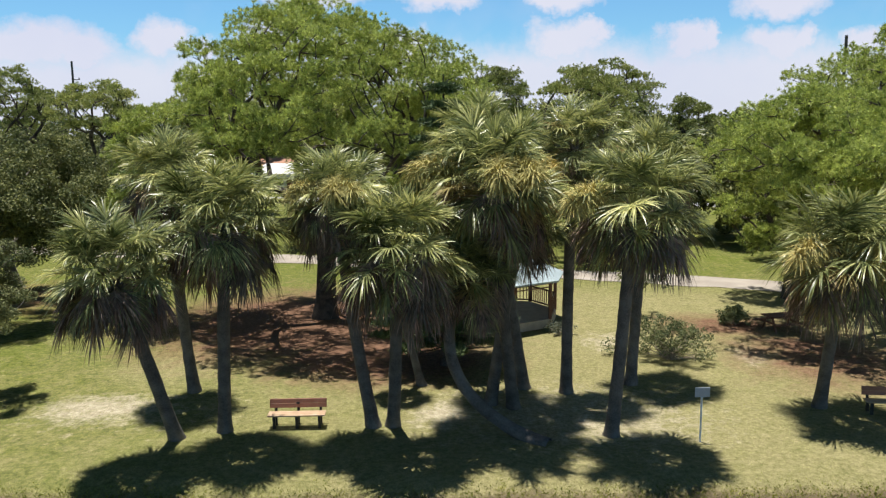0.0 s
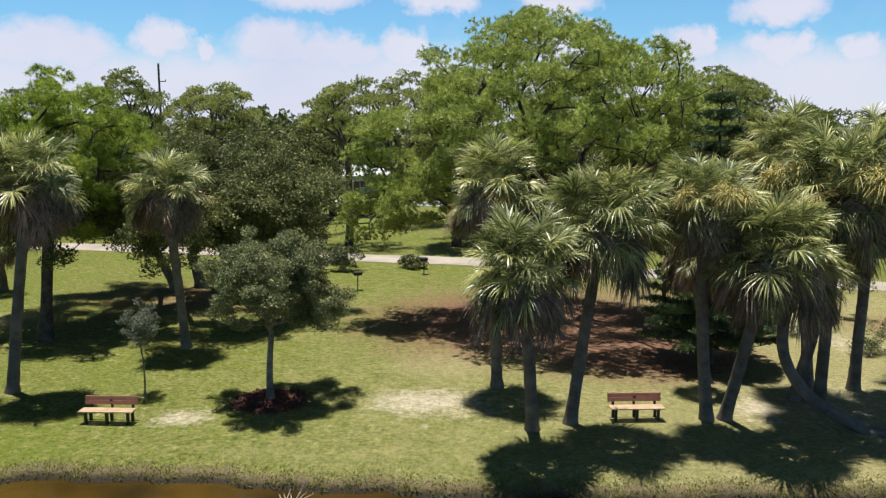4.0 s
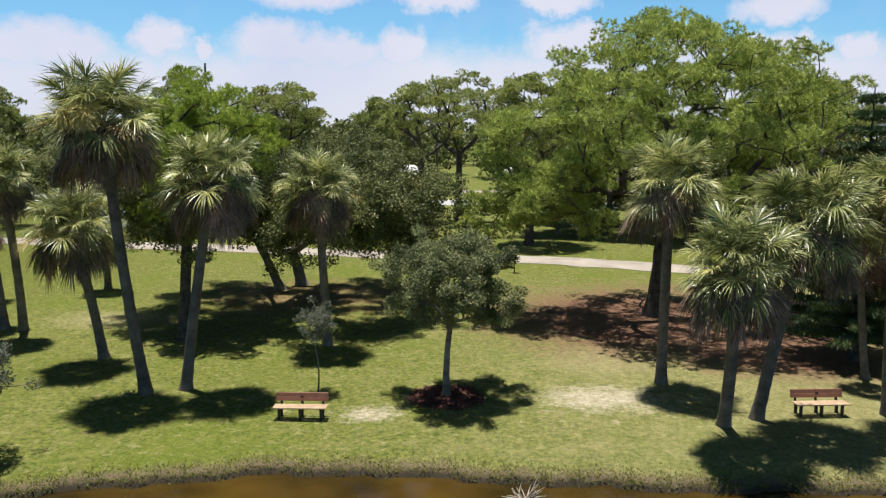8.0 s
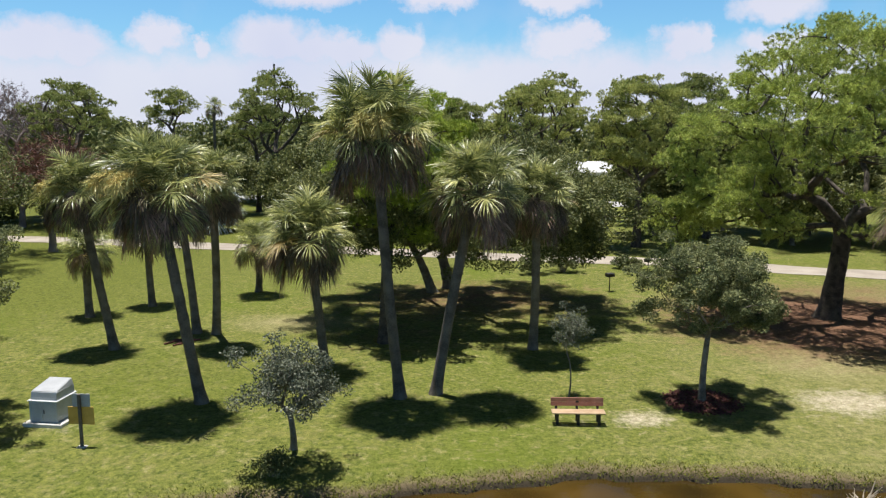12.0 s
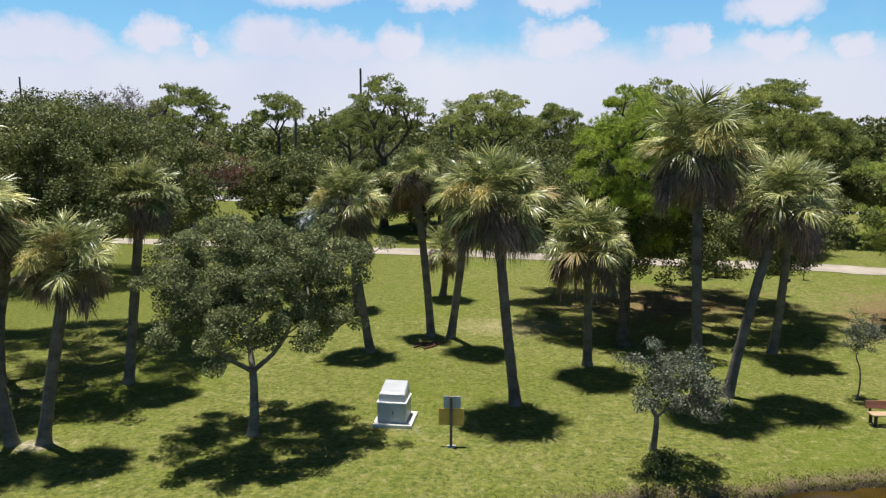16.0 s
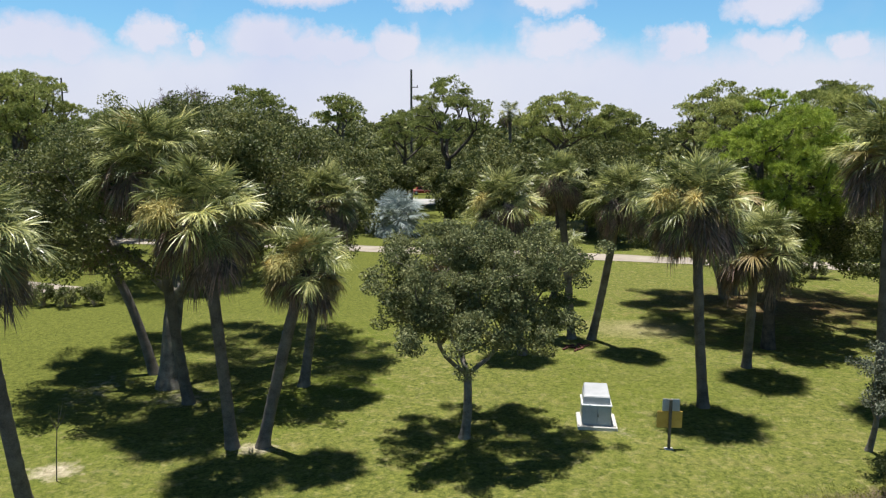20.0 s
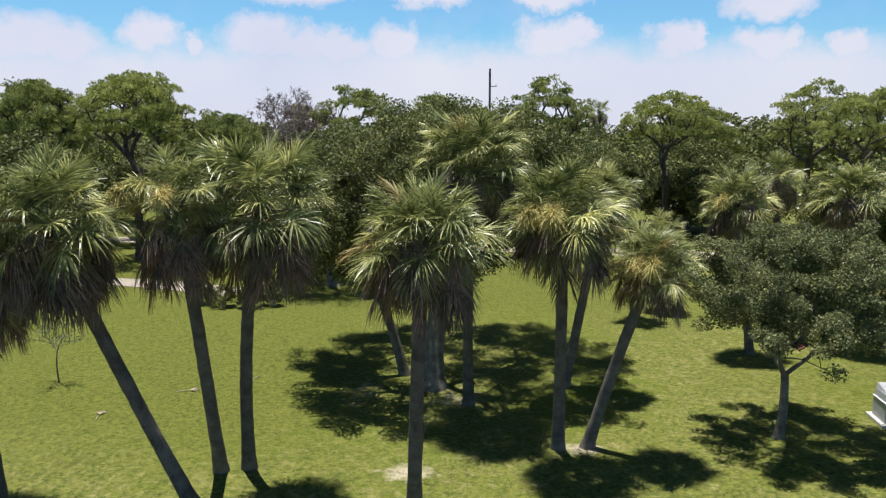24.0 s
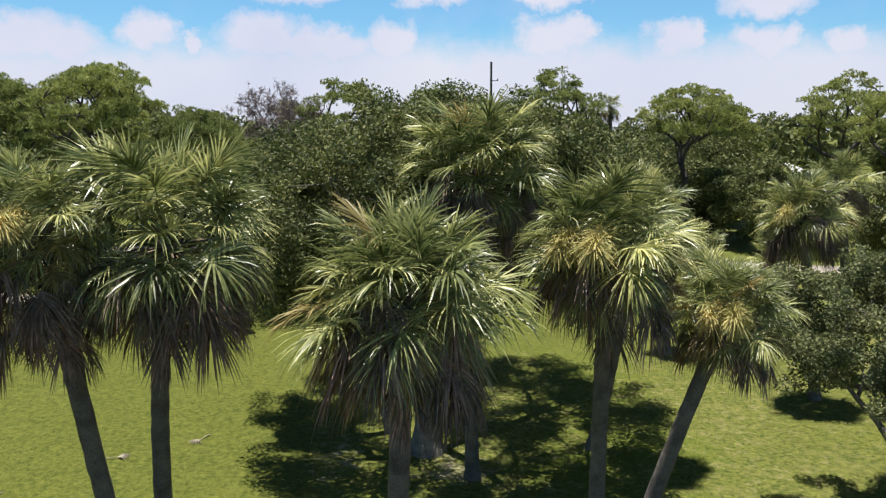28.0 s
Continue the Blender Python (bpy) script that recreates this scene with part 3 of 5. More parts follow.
def flower_mesh(seed):
    """A flower stalk that arches out of the crown and ends in a fluffy cloud of tiny blossoms."""
    rng = np.random.default_rng(seed)
    spine = bezier((0, 0, 0), (0.8, 0, 0.62), (1.45, 0, 0.22), 9)
    v, q = tube(spine, np.linspace(0.02, 0.008, 9), 4)
    n = 800
    C = spine[rng.integers(3, 9, n)]
    D = rng.normal(size=(n, 3)) + np.array([0.5, 0, 0.1])
    D *= (rng.uniform(0.22, 0.46, n) / np.linalg.norm(D, axis=1))[:, None]
    W = np.cross(D, rng.normal(size=(n, 3)))
    W *= 0.005 / np.linalg.norm(W, axis=1)[:, None]
    M, T = C + D * 0.6, C + D + np.array([0, 0, -0.12])
    V = np.stack([C - W, C + W, M + W * 1.3, M - W * 1.3, T + W, T - W], 1).reshape(-1, 3)
    k = np.arange(n)[:, None] * 6
    Q = np.concatenate([k + np.array([[0, 1, 2, 3]]), k + np.array([[3, 2, 4, 5]])])
    v, q = joined([(v, q), (V, Q)])
    me = mesh_of("flower_spray", v, q)
    me.materials.append(M_FLOWER)
    return me


FLOWERS = [flower_mesh(i) for i in range(3)]


def trunk_mesh(top, curve, r0, r1, seed):
    """A ringed palm trunk from the ground to the heart, swollen at its foot, rough with leaf bases under the crown."""
    rng = np.random.default_rng(seed)
    n = max(16, int(top[2] * 5))
    P = bezier((0, 0, -0.1), curve, top, n)
    s = np.linspace(0, 1, n)
    R = r0 + (r1 - r0) * s + 0.09 * np.exp(-s * 18) + 0.004 * np.sin(np.arange(n) * 2.1)
    return mesh_of("trunk", *tube(P, R, 12, 0.025, rng), True)


def boots_mesh(top, r, seed):
    """Old leaf bases that stand off the trunk below the heart."""
    rng = np.random.default_rng(seed)
    pieces = []
    for k in range(26):
        a, z = k * 2.4, -1.15 + k * 0.05
        d = np.array([np.cos(a), np.sin(a), 0])
        o = np.array([0, 0, z]) + d * r * 0.75
        tip = o + d * rng.uniform(0.12, 0.2) + (0, 0, rng.uniform(0.2, 0.32))
        pieces.append(tube([o, (o + tip) / 2 + d * 0.03, tip], [0.07, 0.05, 0.02], 5))
    v, q = joined(pieces)
    return mesh_of("leaf_bases", v + np.asarray(top, float), q)


def palm_tree(x, y, hx, hy, hz, r, seed, fronds=68, dead=34, flowers=0, old=0.11, girth=0.185, curve=None, label="", low=-46, skirt=0.7, group="sabal palms in the park"):
    rng = np.random.default_rng(seed)
    z0 = float(ground_z(x, y))
    tree = empty("palm_tree", x, y, z0)
    tall = x < -50
    top = np.array([hx - x, hy - y, hz - z0 - (0.05 if tall else 0.25)])
    mid = top * 0.5 + np.array([rng.normal() * 0.12, rng.normal() * 0.12, 0]) if curve is None else np.asarray(curve, float)
    part("trunk", trunk_mesh(top, mid, girth * 1.1, girth * 0.95, seed), M_TRUNK, tree)
    part("boot_collar", boots_mesh(top, girth, seed), M_BOOT, tree)
    size = r * 1.1 / 1.72
    lean = np.array([top[0], top[1]]) / max(top[2], 1) * 12
    for k in range(fronds):
        f = (k + 0.5) / fronds
        want = 80 - (80 - low) * f ** 0.95 + rng.normal() * 8
        e = min(ELEVS, key=lambda q: abs(q - want))
        az = k * 137.5 + rng.normal() * 11
        yellow = rng.random() < old * (2.0 if f > 0.6 else 0.1)
        me = OLD[e][0] if yellow else LIVE[e][rng.integers(4)]
        k2 = size * rng.uniform(0.8, 1.12) * (0.92 if e > 70 else 1.04 if e > 40 else 1.0 if e > 0 else 0.88 if e > -30 else 0.8)
        m = Matrix.Translation(top - np.array([0, 0, 0.25 * f])) @ pose(0, 0, 0, rng.normal() * 5 - lean[1], lean[0] + rng.normal() * 4, az) @ Matrix.Diagonal((k2, k2, k2, 1))
        part("frond", me, None, tree, "yellowing frond" if yellow else "", m)
    for k in range(dead):
        az = k * 137.5 + 40 + rng.normal() * 15
        k2 = size * rng.uniform(0.85, 1.08)
        m = Matrix.Translation(top - np.array([0, 0, rng.uniform(0.1, skirt)])) @ pose(0, 0, 0, rng.normal() * 5, rng.normal() * 5, az) @ Matrix.Diagonal((k2, k2, k2, 1))
        part("dead_frond", DEADM[k % 4], None, tree, "dry brown hanging frond", m)
    for k in range(flowers):
        az = -140 + k * 50 + rng.normal() * 18
        k2 = size * rng.uniform(0.95, 1.2)
        part("flower_spray", FLOWERS[k % 3], None, tree, "yellow flower spray", Matrix.Translation(top) @ pose(0, 0, 0, 0, 0, az) @ Matrix.Diagonal((k2, k2, k2, 1)))
    return tagged(tree, label or "sabal palm with round green fan crown and grey trunk", "palm tree", group)


LEAN_L = "tall sabal palm with a leaning grey trunk and dry skirt"
SKIRT = "sabal palm with a dense skirt of dry hanging fronds"
FLOWER = "sabal palm with yellow flower sprays in its crown"
SHORT = "short young sabal palm with a small green crown"
PALMS = [
    dict(p=(11.6, 26.9, 11.7, 26, 5.5, 2.23), dead=20, flowers=2, label=FLOWER),
    # unseen palm right of the view, added to throw shade on the bench
    dict(p=(16.2, 27.6, 16.0, 26.9, 6.6, 2.0), dead=20),
    dict(p=(4.1, 24.4, 4.4, 23.4, 7.4, 2.05), dead=20, old=0.16, flowers=1),
    dict(p=(3.2, 28.4, 3.3, 27.9, 9.2, 1.6), dead=20, label=SKIRT),
    dict(p=(5.7, 29.3, 6.2, 29.8, 8.1, 1.94), dead=20),
    dict(p=(1.2, 26.8, 0.4, 24.6, 8.1, 2.09), dead=20, flowers=5, old=0.16, label=FLOWER),
    dict(p=(1.7, 28.9, 0.1, 28, 9.1, 1.75)),
    dict(p=(0.4, 27.1, 1.4, 26.2, 6.7, 1.45), dead=18, label=SKIRT),
    dict(p=(2.05, 23.6, -0.5, 25.0, 5.2, 1.55), dead=20, curve=(-4.2, 2.0, 1.0), label="sabal palm whose trunk lies along the ground then rises"),
    dict(p=(-2.8, 25, -2.4, 22.8, 6.3, 1.94), old=0.03),
    dict(p=(-3.4, 24.9, -4.2, 23.7, 7.8, 1.55), flowers=3, dead=46, label=FLOWER),
    dict(p=(-2.1, 29, -3.2, 28, 5.6, 1.16), dead=44, fronds=26, girth=0.13, label=SKIRT),
    dict(p=(-8.1, 24.4, -7.4, 23.2, 7.1, 1.94), old=0.03),
    dict(p=(-9.4, 23.8, -10, 21.6, 5.9, 1.75), dead=44, label=LEAN_L),
    dict(p=(-10.4, 28.1, -10.6, 27.1, 8, 1.79)),
    dict(p=(-30, 26.5, -30.7, 25.8, 10.2, 1.99), flowers=2, dead=46, label="very tall sabal palm rising above the tree line"),
    dict(p=(-28.7, 27, -27.2, 26.5, 8.2, 1.75), dead=44, label=LEAN_L),
    dict(p=(-24.4, 33.4, -24.5, 32.2, 7.5, 1.7), dead=42),
    dict(p=(-33.7, 30.9, -34.1, 29.6, 6.1, 1.84), dead=37),
    dict(p=(-37.3, 25.6, -38.2, 24.8, 8.3, 1.94), dead=46, flowers=2, label=FLOWER),
    dict(p=(-41, 35.7, -41.9, 35.9, 8.6, 1.41), fronds=44),
    dict(p=(-40, 35.6, -39.2, 33.4, 7.9, 1.6), dead=42, label=LEAN_L),
    dict(p=(-43.8, 32.7, -44.9, 32.5, 7.6, 1.7), dead=39, flowers=1),
    dict(p=(-40.7, 46.2, -40.5, 45.2, 3.6, 1.55), fronds=36, dead=19, girth=0.2, label=SHORT),
    dict(p=(-45.7, 41.7, -45.9, 41.9, 4.8, 1.5), fronds=40, dead=21),
    dict(p=(-48, 38.9, -48, 39.2, 4, 1.41), fronds=36, dead=19, girth=0.2, label=SHORT),
    dict(p=(-53.6, 21.4, -51.8, 20.5, 6.5, 1.4), flowers=2, old=0.25, dead=26, label="leaning sabal palm with many yellowing fronds"),
    dict(p=(-54.6, 21.3, -54.8, 19.8, 8.1, 1.8), flowers=2, old=0.1, dead=28, label=FLOWER),
    dict(p=(-53.5, 27.9, -52.2, 27.1, 8.1, 1.41)),
    dict(p=(-60.4, 29.2, -63.5, 29.5, 6.6, 1.65), dead=46, curve=(-1.2, 0, 5.2), label=LEAN_L),
    dict(p=(-57.6, 25.6, -57.5, 22.9, 9.6, 2.0), dead=37),
    dict(p=(-59.3, 17, -58.9, 14.8, 8.1, 1.66), fronds=84, dead=40, label="sabal palm with a dense egg-shaped crown near the pond"),
    dict(p=(-64.75, 19.4, -63.6, 17.5, 8.7, 1.95), fronds=64, dead=44, skirt=1.0, curve=(0.0, -0.5, 5.0)),
    dict(p=(-65.6, 19.2, -65.7, 16.7, 9.0, 1.35), fronds=48, dead=52, skirt=2.0, flowers=2, label=SKIRT),
    dict(p=(-65.6, 16.8, -68.8, 15.9, 8.3, 1.94), fronds=64, dead=48, skirt=1.2, label=LEAN_L),
    dict(p=(-71.3, 16.8, -71.4, 16.6, 6.6, 1.7), dead=42, label=SKIRT),
]
FAR_PALM = "tall slender palm with a small crown far off"
PALMS += [
    dict(p=(-64.3, 111.0, -64.1, 111.0, 13.9, 1.5), fronds=30, dead=10, girth=0.2, label=FAR_PALM),
    dict(p=(-40.6, 91.0, -40.9, 91.0, 13.4, 1.4), fronds=28, dead=10, girth=0.2, label=FAR_PALM),
]
for k, spec in enumerate(PALMS):
    palm_tree(*spec["p"], seed=1000 + k, **{q: v for q, v in spec.items() if q != "p"})


# ---- broadleaf trees ----
def leaf_cloud(centres, spread, per, length, rng, up=0.35):
    """Small leaves scattered round clump centres."""
    C = np.repeat(centres, per, axis=0)
    n = len(C)
    off = rng.normal(size=(n, 3))
    off /= np.linalg.norm(off, axis=1)[:, None]
    C = C + off * (spread * rng.uniform(0.0, 1.0, n) ** 0.36)[:, None] * np.array([1, 1, 0.7])
    Nn = rng.normal(size=(n, 3)) + np.array([0, 0, up * 2])
    Nn /= np.linalg.norm(Nn, axis=1)[:, None]
    A = np.cross(Nn, rng.normal(size=(n, 3)))
    A /= np.linalg.norm(A, axis=1)[:, None] + 1e-9
    B = np.cross(Nn, A)
    l = length * rng.uniform(0.6, 1.3, n)[:, None]
    V = np.stack([C - A * l * 0.5, C + B * l * 0.27, C + A * l * 0.5, C - B * l * 0.27], 1).reshape(-1, 3)
    return V, np.arange(4 * n).reshape(-1, 4)


def crown_points(rng, n, centre, rx, ry, rz, floor=-0.55, hollow=0.45, lobes=7, bump=0.28, even=False, square=2.0):
    d = rng.normal(size=(n * 3, 3))
    if even:
        k = np.arange(n) + 0.5
        h = 1 - k / n * (1 - floor)
        a = k * 2.39996
        r = np.sqrt(1 - h * h)
        d = np.stack([r * np.cos(a), r * np.sin(a), h], -1) + rng.normal(size=(n, 3)) * 0.05
        rng.shuffle(d)
        floor = -2
    d /= np.linalg.norm(d, axis=1)[:, None]
    d = d[d[:, 2] > floor][:n]
    wall = (np.abs(d) ** square).sum(axis=1) ** (-1 / square)
    axes = rng.normal(size=(lobes, 3))
    axes /= np.linalg.norm(axes, axis=1)[:, None]
    k = np.max(np.clip(d @ axes.T, 0, 1) ** 3, axis=1)
    rad = rng.uniform(hollow ** 3, 1, len(d)) ** (1 / 3) * (1 - bump + bump * 1.3 * k) * wall
    return np.asarray(centre, float) + d * rad[:, None] * np.array([rx, ry, rz])


def limbs(rng, foot, fork, tips, r0, crook=0.10, thin=0.02, sides=6):
    """A trunk to a fork, then limbs that grow towards the tips: every tip joins the nearest wood already there, and wood is thicker the more tips it feeds."""
    foot, fork = np.asarray(foot, float), np.asarray(fork, float)
    mid = (foot + fork) / 2 + np.array([rng.normal() * 0.12, rng.normal() * 0.12, 0])
    n0 = 9
    P = bezier(foot, mid, fork, n0)
    parent = [-1] + list(range(n0 - 1))
    chains = []
    cap = n0 + len(tips) * 7
    A = np.zeros((cap, 3))
    A[:n0] = P
    D = np.full(cap, 1e9)
    D[n0 - 2:n0] = 0.0
    order = np.argsort(np.linalg.norm(tips - fork, axis=1) * rng.uniform(0.85, 1.15, len(tips)))
    used = n0
    for i in order:
        t = tips[i]
        gap = np.linalg.norm(A[:used] - t, axis=1)
        rise = np.clip(A[:used, 2] - t[2], 0, 9)
        j = int(np.argmin(gap + 0.42 * D[:used] + 0.5 * rise))
        o = A[j]
        L = gap[j]
        m = int(np.clip(L / 0.7, 2, 6))
        c = (o + t) / 2 + rng.normal(size=3) * crook * L + np.array([0, 0, 0.04 * L])
        Q = bezier(o, c, t, m + 1)[1:]
        Q[:-1] += rng.normal(size=(m - 1, 3)) * crook * 0.35 * min(L / m, 0.8)
        ids = list(range(used, used + m))
        A[used:used + m] = Q
        D[used:used + m] = D[j] + L * np.arange(1, m + 1) / m
        parent += [j] + ids[:-1]
        chains.append([j] + ids)
        used += m
    load = np.zeros(used)
    for c in chains:
        load[c[-1]] += 1
    for k in range(used - 1, 0, -1):
        load[parent[k]] += load[k]
    total = max(load[n0 - 1], 1)
    R = np.maximum(r0 * 0.8 * (load / total) ** 0.48, thin)
    s = np.linspace(0, 1, n0)
    pieces = [tube(P, r0 * (1 - 0.22 * s) + r0 * 0.45 * np.exp(-s * 9), sides + 4, 0.04, rng)]
    for c in chains:
        rr = R[c].copy()
        rr[0] = min(rr[0], rr[1] * 1.25)
        rr[-1] *= 0.6
        pieces.append(tube(A[c], rr, sides if rr[1] > 0.06 else 4, 0.03, rng))
    v, q = joined(pieces)
    return mesh_of("trunk", v, q, True)


def broadleaf_tree(name, x, y, centre, rx, ry, rz, clumps, per, leaf, r0, seed, leafmat, label, category="tree", fork=None, spread=0.45, bark=None, group="", floor=-0.55, hollow=0.45, bump=0.28, sprays=3, thin=0.014, square=2.0):
    """Limbs that end in groups of leafy sprays, with gaps between the groups."""
    rng = np.random.default_rng(seed)
    z0 = float(ground_z(x, y))
    tree = empty(name, x, y, z0)
    pts = crown_points(rng, max(4, clumps // sprays), centre, rx, ry, rz, floor, hollow, bump=bump, square=square)
    pts = np.repeat(pts, sprays, axis=0)
    pts = pts + rng.normal(size=pts.shape) * spread * np.array([0.85, 0.85, 0.65])
    fork = fork or (centre[0] * 0.5, centre[1] * 0.5, max(0.3, centre[2] - rz * 0.75))
    part("trunk", limbs(rng, (0, 0, -0.1), fork, pts, r0, thin=thin), bark or M_BARK, tree)
    part("crown", mesh_of("crown", *leaf_cloud(pts, spread, per, leaf, rng)), leafmat, tree)
    return tagged(tree, label, category, group)


broadleaf_tree("oak_tree", -18.7, 26.4, (0.15, 0.2, 4.3), 2.6, 2.6, 2.3, 240, 290, 0.09, 0.13, 11, M_YOUNGLEAF, "young oak with a round loose crown on a mulch ring", fork=(0.1, 0.0, 2.5), spread=0.36, floor=-0.65, bump=0.35)
broadleaf_tree("oak_tree", -46.7, 22.3, (0.1, 0.1, 5.2), 3.9, 4.0, 2.6, 360, 290, 0.10, 0.17, 12, M_YOUNGLEAF, "broad young oak with open crown and forked grey trunk", fork=(0.1, 0.0, 2.3), spread=0.4, floor=-0.7, hollow=0.45, bump=0.36)
broadleaf_tree("small_tree", -33.0, 21.6, (0.15, -1.5, 2.7), 1.55, 1.4, 1.15, 120, 110, 0.085, 0.11, 13, M_GREYLEAF, "small grey-green tree leaning over the bank edge", fork=(0.0, -0.35, 1.25), spread=0.3, bump=0.4, hollow=0.3, floor=-0.7)
broadleaf_tree("sapling", -23.6, 26.9, (0.05, 0.0, 2.4), 0.62, 0.6, 0.9, 66, 60, 0.07, 0.035, 14, M_GREYLEAF, "thin grey sapling with sparse twigs on the lawn", fork=(0.03, 0, 1.3), spread=0.22)
broadleaf_tree("live_oak", -59.1, 27.5, (0.6, 3.6, 7.3), 7.6, 8.4, 4.6, 960, 260, 0.13, 0.45, 15, M_OAKLEAF, "large live oak with a wide dark crown above palms", fork=(0.2, 0.6, 3.8), spread=0.62, hollow=0.66, floor=-0.28, bump=0.06, sprays=4, square=2.3)
broadleaf_tree("live_oak", -28.6, 47.5, (4.4, -6.0, 5.5), 5.4, 8.8, 3.6, 600, 250, 0.15, 0.38, 16, M_OAKLEAF, "dark spreading live oak with crooked trunks behind the palms", fork=(-0.5, -0.2, 2.2), spread=0.66, hollow=0.6, sprays=4)
broadleaf_tree("live_oak", -29.6, 46.0, (-2.6, -5.5, 5.6), 5.0, 8.8, 3.2, 480, 240, 0.15, 0.3, 19, M_OAKLEAF, "low live oak leaning over shaded grass behind the palms", fork=(-0.9, -0.5, 2.4), spread=0.66, hollow=0.6, sprays=4)
broadleaf_tree("live_oak", -66.8, 49.0, (0.3, 2, 6.2), 6.0, 6.0, 3.4, 330, 150, 0.2, 0.4, 18, M_OAKLEAF, "dark live oak beyond the curve of the path", fork=(-0.3, 0, 3.0), spread=1.0, hollow=0.6)


# ---- pines ----
def needle_cloud(pads, tufts, needles, pad_r, length, width, rng, flat=0.45):
    """Loose sprays of needles round points on twigs; each needle is a thin blade."""
    C = np.repeat(pads, tufts, axis=0)
    n = len(C)
    off = rng.normal(size=(n, 3)) * np.array([1, 1, flat])
    C = C + off * pad_r * 0.55
    C = np.repeat(C, needles, axis=0)
    m = len(C)
    D = rng.normal(size=(m, 3)) + np.array([0, 0, 0.75])
    D /= np.linalg.norm(D, axis=1)[:, None]
    W = np.cross(D, rng.normal(size=(m, 3)))
    W /= np.linalg.norm(W, axis=1)[:, None] + 1e-9
    l = length * rng.uniform(0.7, 1.2, m)[:, None]
    V = np.stack([C - W * width * 0.5, C + W * width * 0.5, C + D * l], 1).reshape(-1, 3)
    return V, np.arange(3 * m).reshape(-1, 3)


def needle_puffs(puffs, radius, tufts, needles, length, width, rng):
    """Soft domes of upright needle tufts round the ends of twigs."""
    n = len(puffs)
    R = np.repeat(radius * rng.uniform(0.65, 1.3, n), tufts)
    C = np.repeat(puffs, tufts, axis=0)
    d = rng.normal(size=C.shape)
    d /= np.linalg.norm(d, axis=1)[:, None]
    d[:, 2] = np.where(rng.random(len(C)) < 0.92, np.abs(d[:, 2]), d[:, 2] * 0.5)
    C = C + d * (R * rng.uniform(0.2, 1.0, len(C)) ** 0.4)[:, None] * np.array([1, 1, 0.75])
    C, d = np.repeat(C, needles, axis=0), np.repeat(d, needles, axis=0)
    m = len(C)
    D = rng.normal(size=(m, 3)) + d * 0.8 + np.array([0, 0, 0.5])
    D /= np.linalg.norm(D, axis=1)[:, None]
    l = length * rng.uniform(0.6, 1.2, m)[:, None]
    W = np.cross(D, rng.normal(size=(m, 3)))
    W /= np.linalg.norm(W, axis=1)[:, None] + 1e-9
    A = C + D * l * 0.1
    V = np.stack([A - W * width * 0.5, A + W * width * 0.5, C + D * l], 1).reshape(-1, 3)
    return V, np.arange(3 * m).reshape(-1, 3)


def pine_tree(x, y, height, rx, ry, rz, seed, mat, label, plates=40, puffs=6, plate_r=1.2, puff_r=0.5, tufts=12, needles=34, length=0.26, width=0.024, r0=0.35, name="pine_tree", offset=(0, 0), fork=0.45, floor=-0.35, hollow=0.7, group="", bump=0.16, lobes=(), flat=0.4, thin=0.028):
    """A pine: crooked limbs that end in level plates, each plate made of soft puffs of needles."""
    rng = np.random.default_rng(seed)
    z0 = float(ground_z(x, y))
    tree = empty(name, x, y, z0)
    shrink = np.array([max(0.3, 1 - plate_r * 0.8 / q) for q in (rx, ry)] + [max(0.3, 1 - plate_r * flat / rz)])
    pts = crown_points(rng, plates, (offset[0], offset[1], height - rz), rx * shrink[0], ry * shrink[1], rz * shrink[2], floor, hollow, 11, bump, True)
    for cx, cy, cz, ax, ay, az, n in lobes:
        pts = np.concatenate([pts, crown_points(rng, n, (cx, cy, cz), ax, ay, az, -0.6, hollow, 7, bump)])
    C = np.repeat(pts, puffs, axis=0)
    spread = rng.normal(size=C.shape)
    spread /= np.linalg.norm(spread, axis=1)[:, None]
    C = C + spread * (plate_r * rng.uniform(0.2, 1.0, len(C)) ** 0.6)[:, None] * np.array([1, 1, flat])
    C = C[rng.random(len(C)) < 0.9]
    lift = height - puff_r * 0.85 - length - C[:, 2].max()
    C[:, 2] += lift * np.clip((C[:, 2] - height * 0.3) / (height * 0.6), 0, 1)
    part("trunk", limbs(rng, (0, 0, -0.15), (offset[0] * 0.4, offset[1] * 0.4, height * fork), C, r0, 0.14, thin), M_PINEBARK, tree)
    part("crown", mesh_of("crown", *needle_puffs(C, puff_r, tufts, needles, length, width, rng)), mat, tree)
    return tagged(tree, label, "pine tree", group)


BIG = "huge spreading pine with billowing green crown and dark limbs"
pine_tree(-7.8, 40.0, 16.5, 7.6, 9.8, 5.9, 21, M_NEEDLE, BIG, plates=100, puffs=4, plate_r=1.3, puff_r=0.8, tufts=46, needles=24, length=0.2, width=0.028, flat=0.5, r0=0.55, fork=0.28, floor=-0.45, offset=(0.6, -1.2), hollow=0.78,
          lobes=[(-6.6, -0.5, 7.4, 3.4, 3.2, 3.6, 19), (6.0, 0, 9.4, 2.4, 3.5, 3.8, 13), (-6.4, -1.2, 5.0, 2.9, 2.4, 2.6, 18), (3.0, -2.0, 5.8, 3.5, 3.0, 1.4, 7)])
